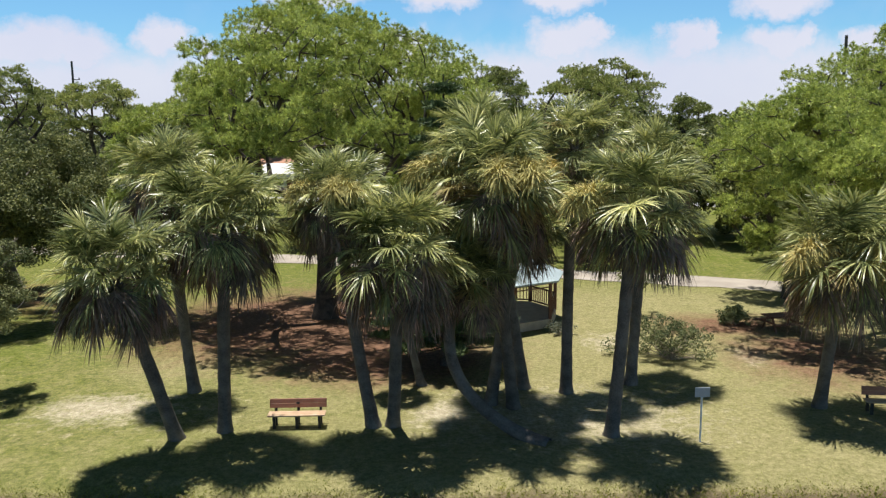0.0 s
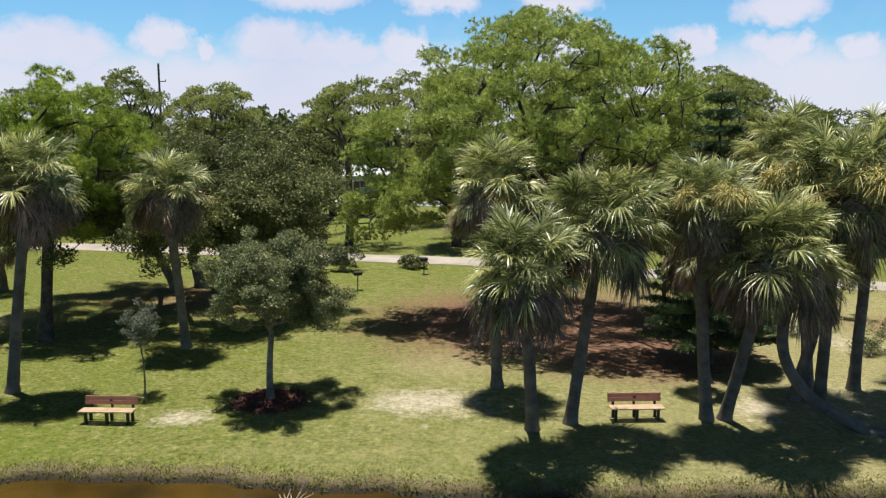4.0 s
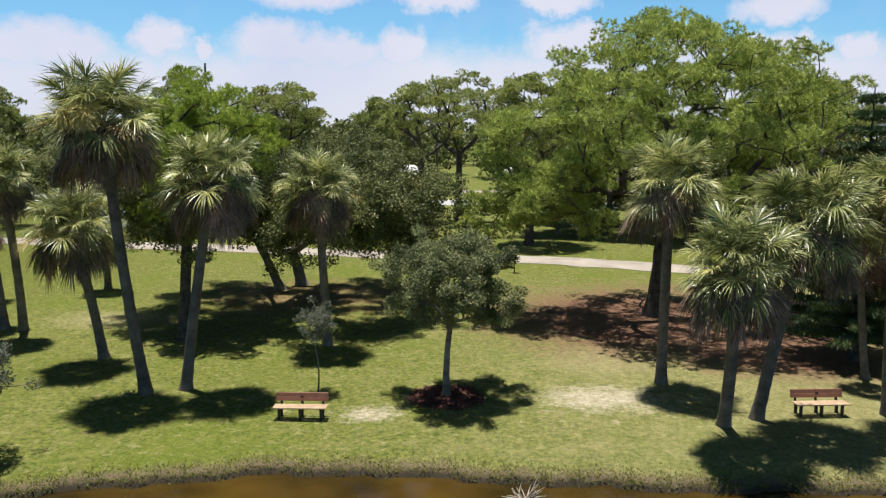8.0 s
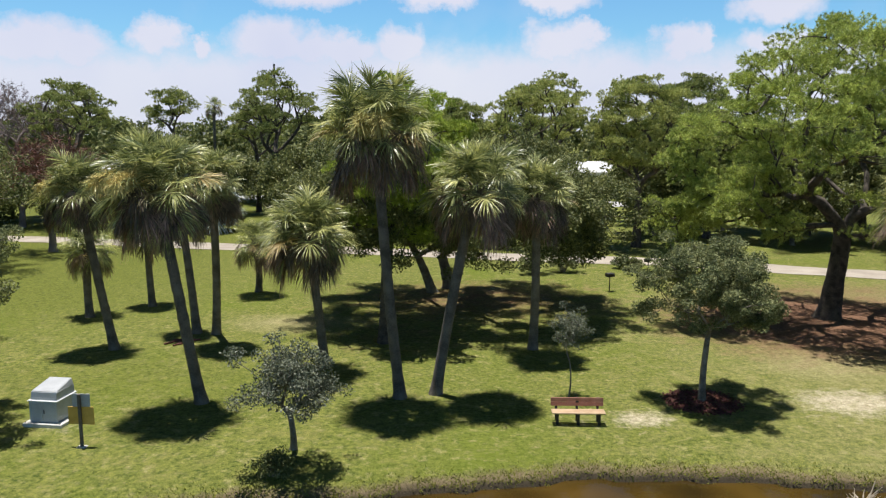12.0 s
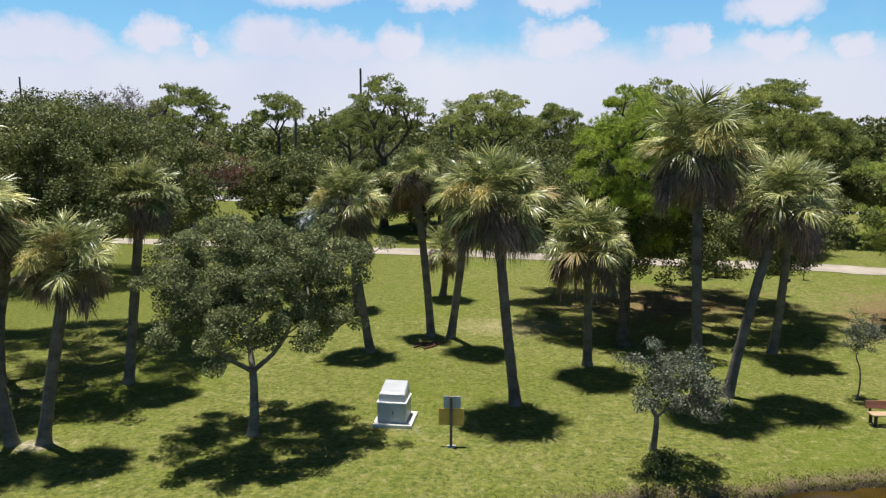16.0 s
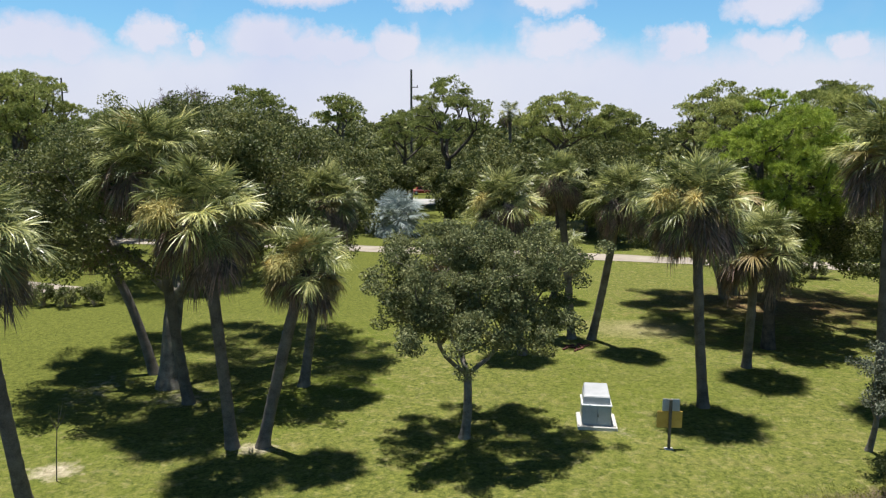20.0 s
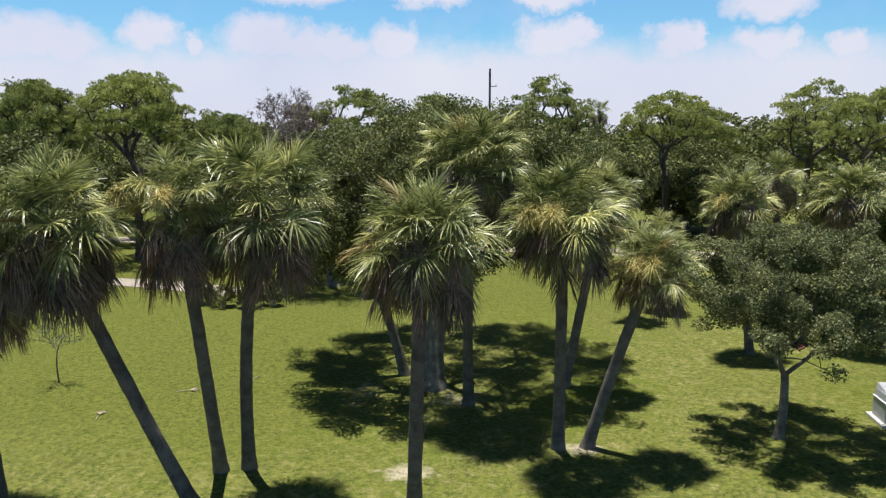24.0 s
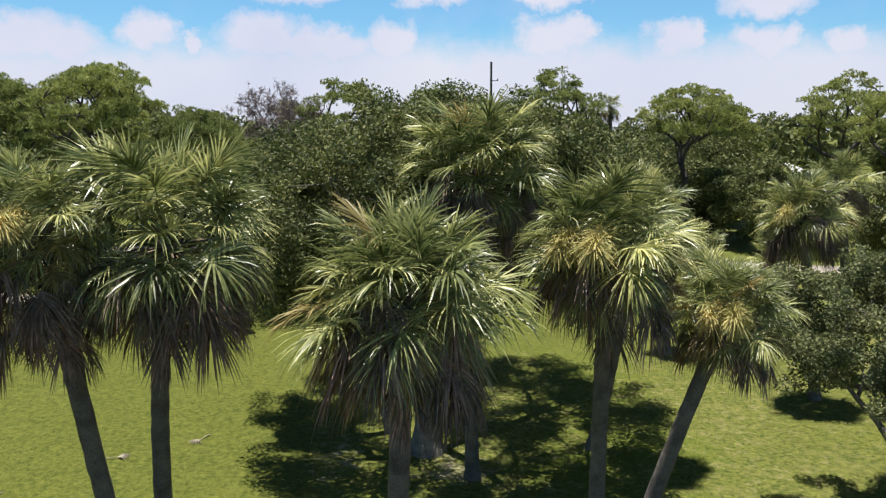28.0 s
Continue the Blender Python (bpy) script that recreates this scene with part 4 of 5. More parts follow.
pine_tree(-31.4, 34.2, 13.2, 3.5, 5.2, 5.0, 22, M_BRIGHTNEEDLE, "bright green rounded pine with dark straight trunk", plates=42, puffs=4, plate_r=1.05, puff_r=0.72, tufts=52, needles=24, length=0.22, width=0.028, r0=0.28, fork=0.5, floor=-0.85, offset=(0.7, 2.2), flat=0.6)
pine_tree(24.0, 46.0, 15.6, 8.0, 7.0, 6.8, 23, M_NEEDLE, "large bushy pine at the edge of the clearing", plates=90, puffs=4, plate_r=1.3, puff_r=0.78, tufts=36, needles=22, length=0.22, width=0.034, flat=0.5, r0=0.5, fork=0.3, floor=-0.8, lobes=[(-7.8, -7.5, 8.6, 4.2, 4.0, 2.4, 26), (-2.0, -8.0, 9.0, 4.0, 3.5, 2.6, 16), (-11.0, -10.5, 7.8, 3.0, 3.0, 1.6, 15), (-7.6, -12.6, 7.4, 4.2, 2.8, 1.4, 20)])
pine_tree(17.6, 44.5, 9.4, 4.2, 4.0, 4.2, 20, M_NEEDLE, "low bushy pine with branches near the ground", plates=40, puffs=4, plate_r=1.0, puff_r=0.66, tufts=36, needles=24, length=0.22, width=0.03, flat=0.5, r0=0.3, fork=0.3, floor=-0.95)
FARP = dict(puff_r=0.8, tufts=34, needles=16, length=0.24, width=0.05, group="far pines", thin=0.04)
PINE_A = pine_tree(-22.0, 66.5, 15.0, 4.9, 4.4, 4.2, 24, M_FARNEEDLE, "open pine with see-through limbs beyond the path", plates=19, puffs=5, plate_r=1.1, r0=0.34, fork=0.5, flat=0.35, **FARP)
PINE_B = pine_tree(-12.5, 66.0, 15.4, 5.0, 4.6, 5.8, 25, M_FARNEEDLE, "dense rounded pine beyond the path", plates=44, puffs=6, plate_r=1.25, r0=0.38, fork=0.35, floor=-0.6, **FARP)
PINE_C = pine_tree(-48.2, 82.0, 17.2, 5.4, 5.0, 5.2, 26, M_FARNEEDLE, "flat-topped pine with open limbs against the sky", plates=26, puffs=5, plate_r=1.3, r0=0.42, fork=0.45, flat=0.35, **FARP)
PINE_D = pine_tree(-36.6, 76.0, 15.2, 5.0, 4.6, 4.2, 27, M_FARNEEDLE, "broad flat-topped pine behind the palms", plates=22, puffs=6, plate_r=1.3, r0=0.36, fork=0.4, flat=0.38, **FARP)
PINE_E = pine_tree(-60.6, 85.5, 15.4, 2.8, 2.5, 2.6, 28, M_FARNEEDLE, "slender tall pine with a small top tuft", plates=10, puffs=6, plate_r=0.9, r0=0.22, fork=0.65, **FARP)
for kind, x, y, k, turn in [(PINE_C, 15.1, 82, 1.0, 70), (PINE_E, 18.5, 69, 0.83, 30), (PINE_A, 7.9, 57, 0.97, 130), (PINE_A, -68.5, 79, 1.07, 200), (PINE_D, -90, 72, 1.12, 45), (PINE_B, -101, 76, 1.08, 100), (PINE_D, -81.5, 73, 0.86, 160), (PINE_B, 32, 62, 1.05, 220), (PINE_A, 44, 70, 1.1, 20), (PINE_C, -112, 92, 0.95, 140), (PINE_E, -78, 96, 0.95, 80), (PINE_B, -4.5, 72, 0.85, 60), (PINE_A, 9.0, 64, 0.8, 15), (PINE_C, -18.8, 83.5, 0.98, 250), (PINE_D, -85, 60, 1.04, 300), (PINE_B, -78.5, 63, 0.82, 300), (PINE_B, -120.9, 111, 1.2, 30), (PINE_B, 2.7, 104, 1.2, 210), (PINE_A, -54, 96, 0.95, 10), (PINE_B, -28, 92, 0.95, 120)]:
    t = copy_thing(kind, pose(x, y, 0.05, 0, 0, turn))
    t.scale = (k, k, k)


def norfolk_pine(x, y, height, seed, label):
    """A dark conifer with whorls of level branches."""
    rng = np.random.default_rng(seed)
    tree = empty("conifer", x, y, float(ground_z(x, y)))
    part("trunk", mesh_of("trunk", *tube([(0, 0, -0.1), (0, 0, height * 0.5), (0, 0, height)], [0.22, 0.14, 0.02], 8), True), M_PINEBARK, tree)
    limbs_v, pts = [], []
    z = 0.8
    while z < height - 0.3:
        reach = 2.7 * (1 - (z / height) ** 1.3) + 0.15
        for k in range(7):
            a = k * 0.9 + z * 1.7
            tip = np.array([np.cos(a) * reach, np.sin(a) * reach, z + 0.18 * reach])
            limbs_v.append(tube(bezier((0, 0, z), (tip[0] * 0.6, tip[1] * 0.6, z - 0.05), tip, 4), [0.04, 0.03, 0.02, 0.008], 4))
            for s in np.linspace(0.25, 1, max(3, int(reach * 4))):
                pts.append(tip * np.array([s, s, 1]) + (0, 0, -0.1 * reach * (1 - s)))
        z += 0.68
    for limb in limbs_v:
        part("branch", mesh_of("branch", *limb), M_PINEBARK, tree)
    part("crown", mesh_of("crown", *needle_cloud(np.array(pts), 9, 20, 0.28, 0.25, 0.05, rng, 0.2)), M_DARKNEEDLE, tree)
    return tagged(tree, label, "conifer")


norfolk_pine(-1.3, 31.6, 11.6, 31, "dark narrow conifer with level whorls of branches")


# ---- woods beyond the path ----
def wood_tree(x, y, h, r, seed, label):
    return broadleaf_tree("wood_tree", x, y, (0, 0, h * 0.56), r, r, h * 0.42, 190, 130, 0.30, 0.2, seed, M_OAKLEAF, label, spread=0.95, hollow=0.65, floor=-0.9, group="trees beyond the path")


WOODS = [wood_tree(-74, 82, 8.5, 4.6, 51, "dense dark green broadleaf tree beyond the path"), wood_tree(-106, 70, 9.5, 5.2, 52, "broad dark green tree beyond the path"), wood_tree(-45, 80, 7.5, 4.0, 53, "low rounded green tree beyond the path")]
wood_rng = np.random.default_rng(77)
for k, (x, y) in enumerate([(-118, 66), (-112, 78), (-98, 84), (-96, 64), (-91, 82), (-85, 78), (-80, 86), (-60.5, 82), (-58, 92), (-62, 112), (-54, 108), (-47, 112), (-42, 84), (-43, 76), (-33, 80), (-30, 72), (-31, 88), (-9, 74), (-6, 84), (-1, 78), (2, 68), (6, 74), (12, 70), (17, 78), (23, 66), (28, 74), (34, 82), (26, 56), (40, 60), (48, 66), (38, 48), (30, 50), (-126, 56), (-120, 44), (-108, 50), (-100, 54), (-92, 58)]):
    t = copy_thing(WOODS[k % 3], pose(x, y, 0.05, 0, 0, wood_rng.uniform(0, 360)))
    q = wood_rng.uniform(0.95, 1.3)
    t.scale = (q, q, q * wood_rng.uniform(0.85, 1.05))


def make_far_woods():
    rng = np.random.default_rng(5)
    domes = []
    for k in range(330):
        x, y = rng.uniform(-360, 230), rng.uniform(152, 300)
        h = rng.uniform(11, 18)
        domes.append(crown_points(rng, 46, (x, y, h * 0.5), rng.uniform(4, 8), rng.uniform(4, 7), h * 0.48, -0.8, 0.75))
    V, F = leaf_cloud(np.concatenate(domes), 1.5, 16, 1.3, rng)
    me = mesh_of("far_woods", V, F)
    me.materials.append(M_OAKLEAF)
    tagged(new("far_woods", me), "dark green woods along the horizon", "woods", kind="stuff")


make_far_woods()


# ---- grass ----
def make_grass():
    rng = np.random.default_rng(9)
    n1, n2 = 60000, 24000
    x1, y1 = rng.uniform(-78, 14, n1), rng.uniform(17, 31, n1) + rng.uniform(0, 6, n1) * (rng.random(n1) < 0.4)
    x2 = rng.uniform(-60, 14, n2)
    y2 = bank_y(x2) + rng.normal(size=n2) * 0.3 + 0.2
    x, y = np.concatenate([x1, x2]), np.concatenate([y1, y2])
    keep = y > bank_y(x) - 0.1
    edge = np.concatenate([np.zeros(n1, bool), np.ones(n2, bool)])[keep]
    x, y = x[keep], y[keep]
    n = len(x)
    C = np.stack([x, y, ground_z(x, y) - 0.01], -1)
    a = rng.uniform(0, 2 * np.pi, n)
    W = np.stack([np.cos(a), np.sin(a), np.zeros(n)], -1) * np.where(edge, 0.02, 0.022)[:, None]
    h = np.where(edge, rng.uniform(0.025, 0.085, n), rng.uniform(0.015, 0.035, n))
    lean = rng.normal(size=(n, 2)) * h[:, None] * 0.7
    T = C + np.concatenate([lean, h[:, None]], 1)
    V = np.stack([C - W, C + W, T], 1).reshape(-1, 3)
    me = mesh_of("grass", V, np.arange(3 * n).reshape(-1, 3))
    m = material("grass_blade", (0.12, 0.15, 0.02), (0.27, 0.285, 0.055), 0.7, 0.7, 0.0, 3.0, per_island=0.35, spec=0.2, trans=0.45)
    me.materials.append(m)
    tagged(new("grass", me), "short mown grass, longer and ragged along the bank", "grass", kind="stuff")


make_grass()


# ---- park furniture ----
def make_bench(x, y, turn, label):
    bench = empty("bench", x, y, float(ground_z(x, y)), turn)
    part("seat", joined_boards([(0, -0.33 + 0.145 * k, 0.45, 1.83, 0.135, 0.045) for k in range(3)]), M_WOODSEAT, bench, "pale sunlit wooden seat boards")
    tilt = Matrix.Rotation(radians(-10), 3, "X")
    for k, z in enumerate((0.612, 0.757)):
        part("back_board", boxed(0, 0.16 + 0.028 * k, z, 1.83, 0.04, 0.142, 0.008, tilt), M_WOODBACK, bench, "reddish brown back board")
    for lx in (-0.72, 0.0, 0.72):
        bm = bmesh.new()
        box(bm, lx, -0.26, 0.21, 0.09, 0.09, 0.43, 0.01)
        box(bm, lx, 0.10, 0.21, 0.09, 0.09, 0.43, 0.01)
        box(bm, lx, -0.08, 0.40, 0.08, 0.5, 0.06, 0.01)
        box(bm, lx, 0.205, 0.60, 0.08, 0.05, 0.46, 0.01, tilt)
        part("leg", bm, M_IRON, bench, "dark bench support")
    part("plaque", boxed(0, 0.12, 0.70, 0.11, 0.012, 0.07, 0.003, tilt), M_IRON, bench, "small dark plaque")
    return tagged(bench, label, "bench", "park benches facing the pond")


def joined_boards(boxes):
    bm = bmesh.new()
    for b in boxes:
        box(bm, *b, 0.008)
    return bm


make_bench(-23.65, 24.25, 0, "wooden park bench with red-brown back on sunny grass")
make_bench(-5.85, 24.85, 4, "wooden park bench in the shade of tall palms")


make_bench(13.7, 26.3, -6, "wooden park bench half hidden in palm shade")


def make_sign():
    sign = empty("sign", -39.75, 21.5, float(ground_z(-39.75, 21.5)), -2)
    part("post", boxed(0, 0, 0.8, 0.09, 0.09, 1.9, 0.012), M_POST, sign, "grey wooden post")
    part("board", boxed(0.03, 0.07, 1.53, 0.58, 0.03, 0.42, 0.006), M_SIGNBACK, sign, "grey metal back of upper sign board")
    part("board", boxed(0, 0.07, 1.02, 0.84, 0.03, 0.58, 0.006), M_AMBER, sign, "amber-brown back of lower sign board")
    part("footing", boxed(0, 0, 0.0, 0.3, 0.22, 0.05, 0.02), M_CONCRETE, sign, "small pale footing")
    return tagged(sign, "park sign seen from behind on a grey post", "sign")


make_sign()


def make_small_sign():
    sign = empty("sign", 6.7, 23.9, float(ground_z(6.7, 23.9)), 4)
    part("post", boxed(0, 0, 0.78, 0.05, 0.05, 1.7, 0.008), M_WHITE, sign, "thin white post")
    part("board", boxed(0, -0.04, 1.58, 0.46, 0.025, 0.3, 0.006), M_SIGNBACK, sign, "small pale grey board")
    return tagged(sign, "small pale sign on a thin white post", "sign")


make_small_sign()


def make_cabinet():
    x, y = -41.85, 23.75
    cab = empty("utility_cabinet", x, y, float(ground_z(x, y)), -6)
    part("pad", boxed(0.04, 0, 0.05, 1.42, 1.5, 0.14, 0.015), M_CONCRETE, cab, "pale concrete pad")
    part("body", boxed(0, 0.0, 0.48, 1.04, 1.12, 0.74, 0.02), M_CABINET, cab, "pale grey enamel lower body")
    part("seam", boxed(0, -0.01, 0.862, 1.09, 1.16, 0.035, 0.008), M_WHITE, cab, "raised bright rim between body and hood")
    bm = bmesh.new()
    rows = []
    for half, profile in ((0.49, ((-0.5, 0.88), (0.52, 0.88))), (0.47, ((-0.46, 1.16), (0.52, 1.16))), (0.42, ((-0.40, 1.2), (0.5, 1.38)))):
        rows.append([bm.verts.new(v) for v in ((-half, *profile[0]), (half, *profile[0]), (half, *profile[1]), (-half, *profile[1]))])
    for a, b in zip(rows, rows[1:]):
        for k in range(4):
            bm.faces.new((a[k], a[(k + 1) % 4], b[(k + 1) % 4], b[k]))
    bm.faces.new(rows[-1])
    bm.faces.new(rows[0][::-1])
    bmesh.ops.bevel(bm, geom=list(bm.edges), offset=0.018, segments=2, affect="EDGES")
    part("hood", bm, M_CABINET, cab, "pale grey hood with a sloping top")
    for sx in (-0.255, 0.255):
        part("door_panel", boxed(sx, -0.568, 0.48, 0.47, 0.02, 0.62, 0.006), M_CABINET, cab)
    part("handle", boxed(0.05, -0.59, 0.5, 0.025, 0.03, 0.16, 0.005), M_IRON, cab, "dark handle")
    for sx in (-0.62, 0.66):
        part("anchor_bolt", mesh_of("anchor_bolt", *tube([(sx, -0.66, 0.11), (sx, -0.66, 0.15), (sx, -0.66, 0.16)], [0.022, 0.022, 0.0], 6)), M_IRON, cab)
    return tagged(cab, "pale grey metal utility cabinet on a concrete pad", "utility cabinet")


make_cabinet()


def make_mulch():
    rng = np.random.default_rng(4)
    n = 2600
    r, a = 1.35 * np.sqrt(rng.random(n)) * (1 + 0.08 * rng.normal(size=n)), rng.uniform(0, 2 * np.pi, n)
    x, y = -18.7 + r * np.cos(a), 26.35 + r * np.sin(a)
    C = np.stack([x, y, ground_z(x, y) + 0.02 + 0.05 * (1 - np.clip(r / 1.35, 0, 1))], -1)
    V, F = leaf_cloud(C, 0.04, 1, 0.15, rng, 1.2)
    me = mesh_of("mulch_ring", V, F)
    me.materials.append(M_MULCH)
    tagged(new("mulch_ring", me), "ring of red-brown bark mulch round the young oak", "mulch", kind="stuff")


make_mulch()


def make_gazebo():
    cx, cy, R = 1.3, 39.2, 2.75
    g = empty("gazebo", cx, cy, float(ground_z(cx, cy)), 10)
    ring = [(R * math.cos(k * math.pi / 4), R * math.sin(k * math.pi / 4)) for k in range(8)]
    bm = bmesh.new()
    lo = [bm.verts.new((x * 1.02, y * 1.02, 0.0)) for x, y in ring]
    hi = [bm.verts.new((x * 1.02, y * 1.02, 0.42)) for x, y in ring]
    bm.faces.new(hi)
    for k in range(8):
        bm.faces.new((lo[k], lo[(k + 1) % 8], hi[(k + 1) % 8], hi[k]))
    part("floor", bm, M_GAZFLOOR, g, "pale timber deck")
    for k, (x, y) in enumerate(ring):
        part("post", boxed(x, y, 1.35, 0.14, 0.14, 1.9, 0.01), M_GAZWOOD, g)
        nx, ny = ring[(k + 1) % 8]
        mx, my, ln = (x + nx) / 2, (y + ny) / 2, math.dist((x, y), (nx, ny))
        turn = Matrix.Rotation(math.atan2(ny - y, nx - x), 3, "Z")
        part("top_beam", boxed(mx, my, 2.22, ln, 0.1, 0.16, 0.008, turn), M_GAZWOOD, g)
        part("frieze_rail", boxed(mx, my, 1.98, ln - 0.12, 0.05, 0.05, 0.005, turn), M_GAZWOOD, g)
        if k == 6:
            continue
        for z in (0.52, 1.28):
            part("rail", boxed(mx, my, z, ln - 0.14, 0.07, 0.07, 0.006, turn), M_GAZWOOD, g)
        for j in range(11):
            f = (j + 1) / 12
            part("baluster", boxed(x + (nx - x) * f, y + (ny - y) * f, 0.9, 0.04, 0.04, 0.72, 0.0, turn), M_GAZWOOD, g)
    bm = bmesh.new()
    apex, apex2 = bm.verts.new((0, 0, 3.75)), bm.verts.new((0, 0, 3.66))
    eave = [bm.verts.new((x * 1.16, y * 1.16, 2.34)) for x, y in ring]
    under = [bm.verts.new((x * 1.16, y * 1.16, 2.26)) for x, y in ring]
    for k in range(8):
        q = (k + 1) % 8
        bm.faces.new((eave[k], eave[q], apex))
        bm.faces.new((under[q], under[k], apex2))
        bm.faces.new((eave[q], eave[k], under[k], under[q]))
    roof = part("roof", bm, M_ROOFMETAL, g, "pale blue-grey metal roof")
    part("finial", mesh_of("finial", *tube([(0, 0, 3.7), (0, 0, 3.85), (0, 0, 4.0)], [0.06, 0.09, 0.01], 8)), M_ROOFMETAL, roof)
    return tagged(g, "octagonal red-brown timber gazebo with pale metal roof", "gazebo")


make_gazebo()


def make_picnic_table(x, y, turn, label):
    t = empty("picnic_table", x, y, float(ground_z(x, y)), turn)
    for k in range(5):
        part("top_board", boxed(0, -0.31 + 0.155 * k, 0.75, 1.8, 0.145, 0.04, 0.006), M_GAZWOOD, t)
    for sy in (-0.68, 0.68):
        part("bench_board", boxed(0, sy, 0.44, 1.8, 0.26, 0.04, 0.006), M_GAZWOOD, t)
    for sx in (-0.65, 0.65):
        for sy in (-1, 1):
            part("leg", boxed(sx, sy * 0.34, 0.37, 0.09, 0.05, 0.82, 0.004, Matrix.Rotation(sy * 0.45, 3, "X")), M_GAZWOOD, t)
        part("cross_beam", boxed(sx, 0, 0.40, 0.05, 1.55, 0.09, 0.004), M_GAZWOOD, t)
    return tagged(t, label, "picnic table")


make_picnic_table(14.4, 37.2, 15, "dark wooden picnic table in pine shade")
make_picnic_table(-27.8, 65.9, 0, "brown picnic table beside the pale path")


def make_grill(x, y):
    g = empty("park_grill", x, y, float(ground_z(x, y)), 20)
    part("post", mesh_of("post", *tube([(0, 0, -0.1), (0, 0, 0.45), (0, 0, 0.95)], [0.035, 0.035, 0.035], 8)), M_IRON, g)
    part("fire_box", boxed(0, 0, 1.05, 0.5, 0.4, 0.22, 0.02), M_IRON, g)
    return tagged(g, "black park grill on a single post", "grill")


make_grill(-18.4, 46.6)
make_grill(-14.6, 52.5)


def make_stake():
    x, y = -59.2, 18.5
    t = empty("sapling", x, y, float(ground_z(x, y)))
    part("trunk", mesh_of("trunk", *tube([(0, 0, -0.1), (0.05, 0.02, 0.9), (0.12, 0.03, 1.7)], [0.022, 0.018, 0.012], 6)), M_POST, t)
    for k, (dx, dz) in enumerate(((-0.18, 0.45), (0.1, 0.7), (0.28, 0.55), (0.2, 0.9))):
        part("twig", mesh_of("twig", *tube(bezier((0.12, 0.03, 1.6 + 0.03 * k), (0.12 + dx * 0.6, 0.03, 1.65 + dz * 0.4), (0.12 + dx, 0.05 * k, 1.7 + dz), 5), [0.012, 0.01, 0.008, 0.006, 0.003], 4)), M_POST, t)
    tagged(t, "thin bare sapling in a ring of sandy soil", "sapling")


make_stake()
broadleaf_tree("sapling", -75.3, 27.8, (0, 0, 2.1), 1.0, 0.9, 0.7, 26, 26, 0.08, 0.035, 61, M_GREYLEAF, "thin young tree on the open lawn", fork=(0, 0, 1.4), spread=0.25)
broadleaf_tree("sapling", 8.2, 40.2, (0.2, 0, 2.0), 1.1, 1.0, 0.7, 30, 40, 0.12, 0.05, 62, M_YOUNGLEAF, "small bright sapling near the path", fork=(0.05, 0, 1.2), spread=0.3)


def make_bush(x, y, r, h, seed, mat, label, clumps=70, per=40, leaf=0.09):
    rng = np.random.default_rng(seed)
    b = empty("bush", x, y, float(ground_z(x, y)))
    pts = crown_points(rng, clumps, (0, 0, h * 0.45), r, r * 0.8, h * 0.55, -0.7, 0.4, 6, 0.4)
    stems = [tube(bezier((rng.normal() * 0.1, rng.normal() * 0.1, -0.05), p * np.array([0.4, 0.4, 0.6]), p, 5), np.linspace(0.02, 0.005, 5), 4) for p in pts[::2]]
    part("woody_base", mesh_of("woody_base", *joined(stems)), M_DRIFT, b)
    part("foliage", mesh_of("foliage", *leaf_cloud(pts, 0.22, per, leaf, rng)), mat, b)
    return tagged(b, label, "bush")


make_bush(8.0, 32.6, 2.0, 2.0, 71, M_YOUNGLEAF, "spreading sunlit bush on dry grass", 150, 50)
make_bush(6.2, 33.2, 0.9, 0.9, 72, M_YOUNGLEAF, "low green bush on dry grass", 40, 30)
make_bush(3.9, 36.4, 0.8, 0.6, 73, M_GREYLEAF, "low pale shrub beside the gazebo", 40, 30)
make_bush(-0.6, 36.3, 0.8, 0.7, 74, M_GREYLEAF, "low pale shrub by the gazebo steps", 40, 30)
make_bush(12.6, 38.4, 0.9, 0.9, 75, M_YOUNGLEAF, "fluffy green young shrub on dry grass", 50, 60, 0.11)
# dark shrub doubles as the shadow the leaning small tree throws here
make_bush(-33.15, 19.8, 0.7, 0.7, 76, M_OAKLEAF, "dark low shrub on the edge of the pond bank", 60, 45, 0.08)
for k, (x, y) in enumerate([(-74.2, 43.0), (-72.6, 42.4), (-71.0, 42.2), (-69.6, 42.8)]):
    make_bush(x, y, 1.0, 1.5, 80 + k, M_OAKLEAF, "clipped dark green hedge shrub along the path", 60, 50, 0.11)
for k, (x, y, r, h) in enumerate([(-20.5, 53.5, 1.6, 2.2), (-22.6, 52.6, 1.4, 1.8), (-15.5, 55, 1.2, 1.0), (-57, 80, 2.0, 2.2), (-53, 82, 1.8, 1.6), (-62, 84, 2, 2)]):
    make_bush(x, y, r, h, 90 + k, M_YOUNGLEAF, "bushy green shrub near the path", 70, 40, 0.16)


def make_driftwood():
    rng = np.random.default_rng(3)
    d = empty("dead_branch", -16.35, 19.2, WATER + 0.2)
    for k in range(26):
        a, up = rng.uniform(0, 2 * np.pi), rng.uniform(0.1, 0.9)
        tip = np.array([math.cos(a) * (1 - up * 0.6), math.sin(a) * (1 - up * 0.6), up]) * rng.uniform(0.4, 0.95)
        part("twig", mesh_of("twig", *tube(bezier(rng.normal(size=3) * 0.06, tip * 0.5 + rng.normal(size=3) * 0.08, tip, 5), [0.035, 0.028, 0.02, 0.014, 0.005], 5)), M_DRIFT, d)
    tagged(d, "bleached dead branches sticking out of the pond", "dead branch")


make_driftwood()


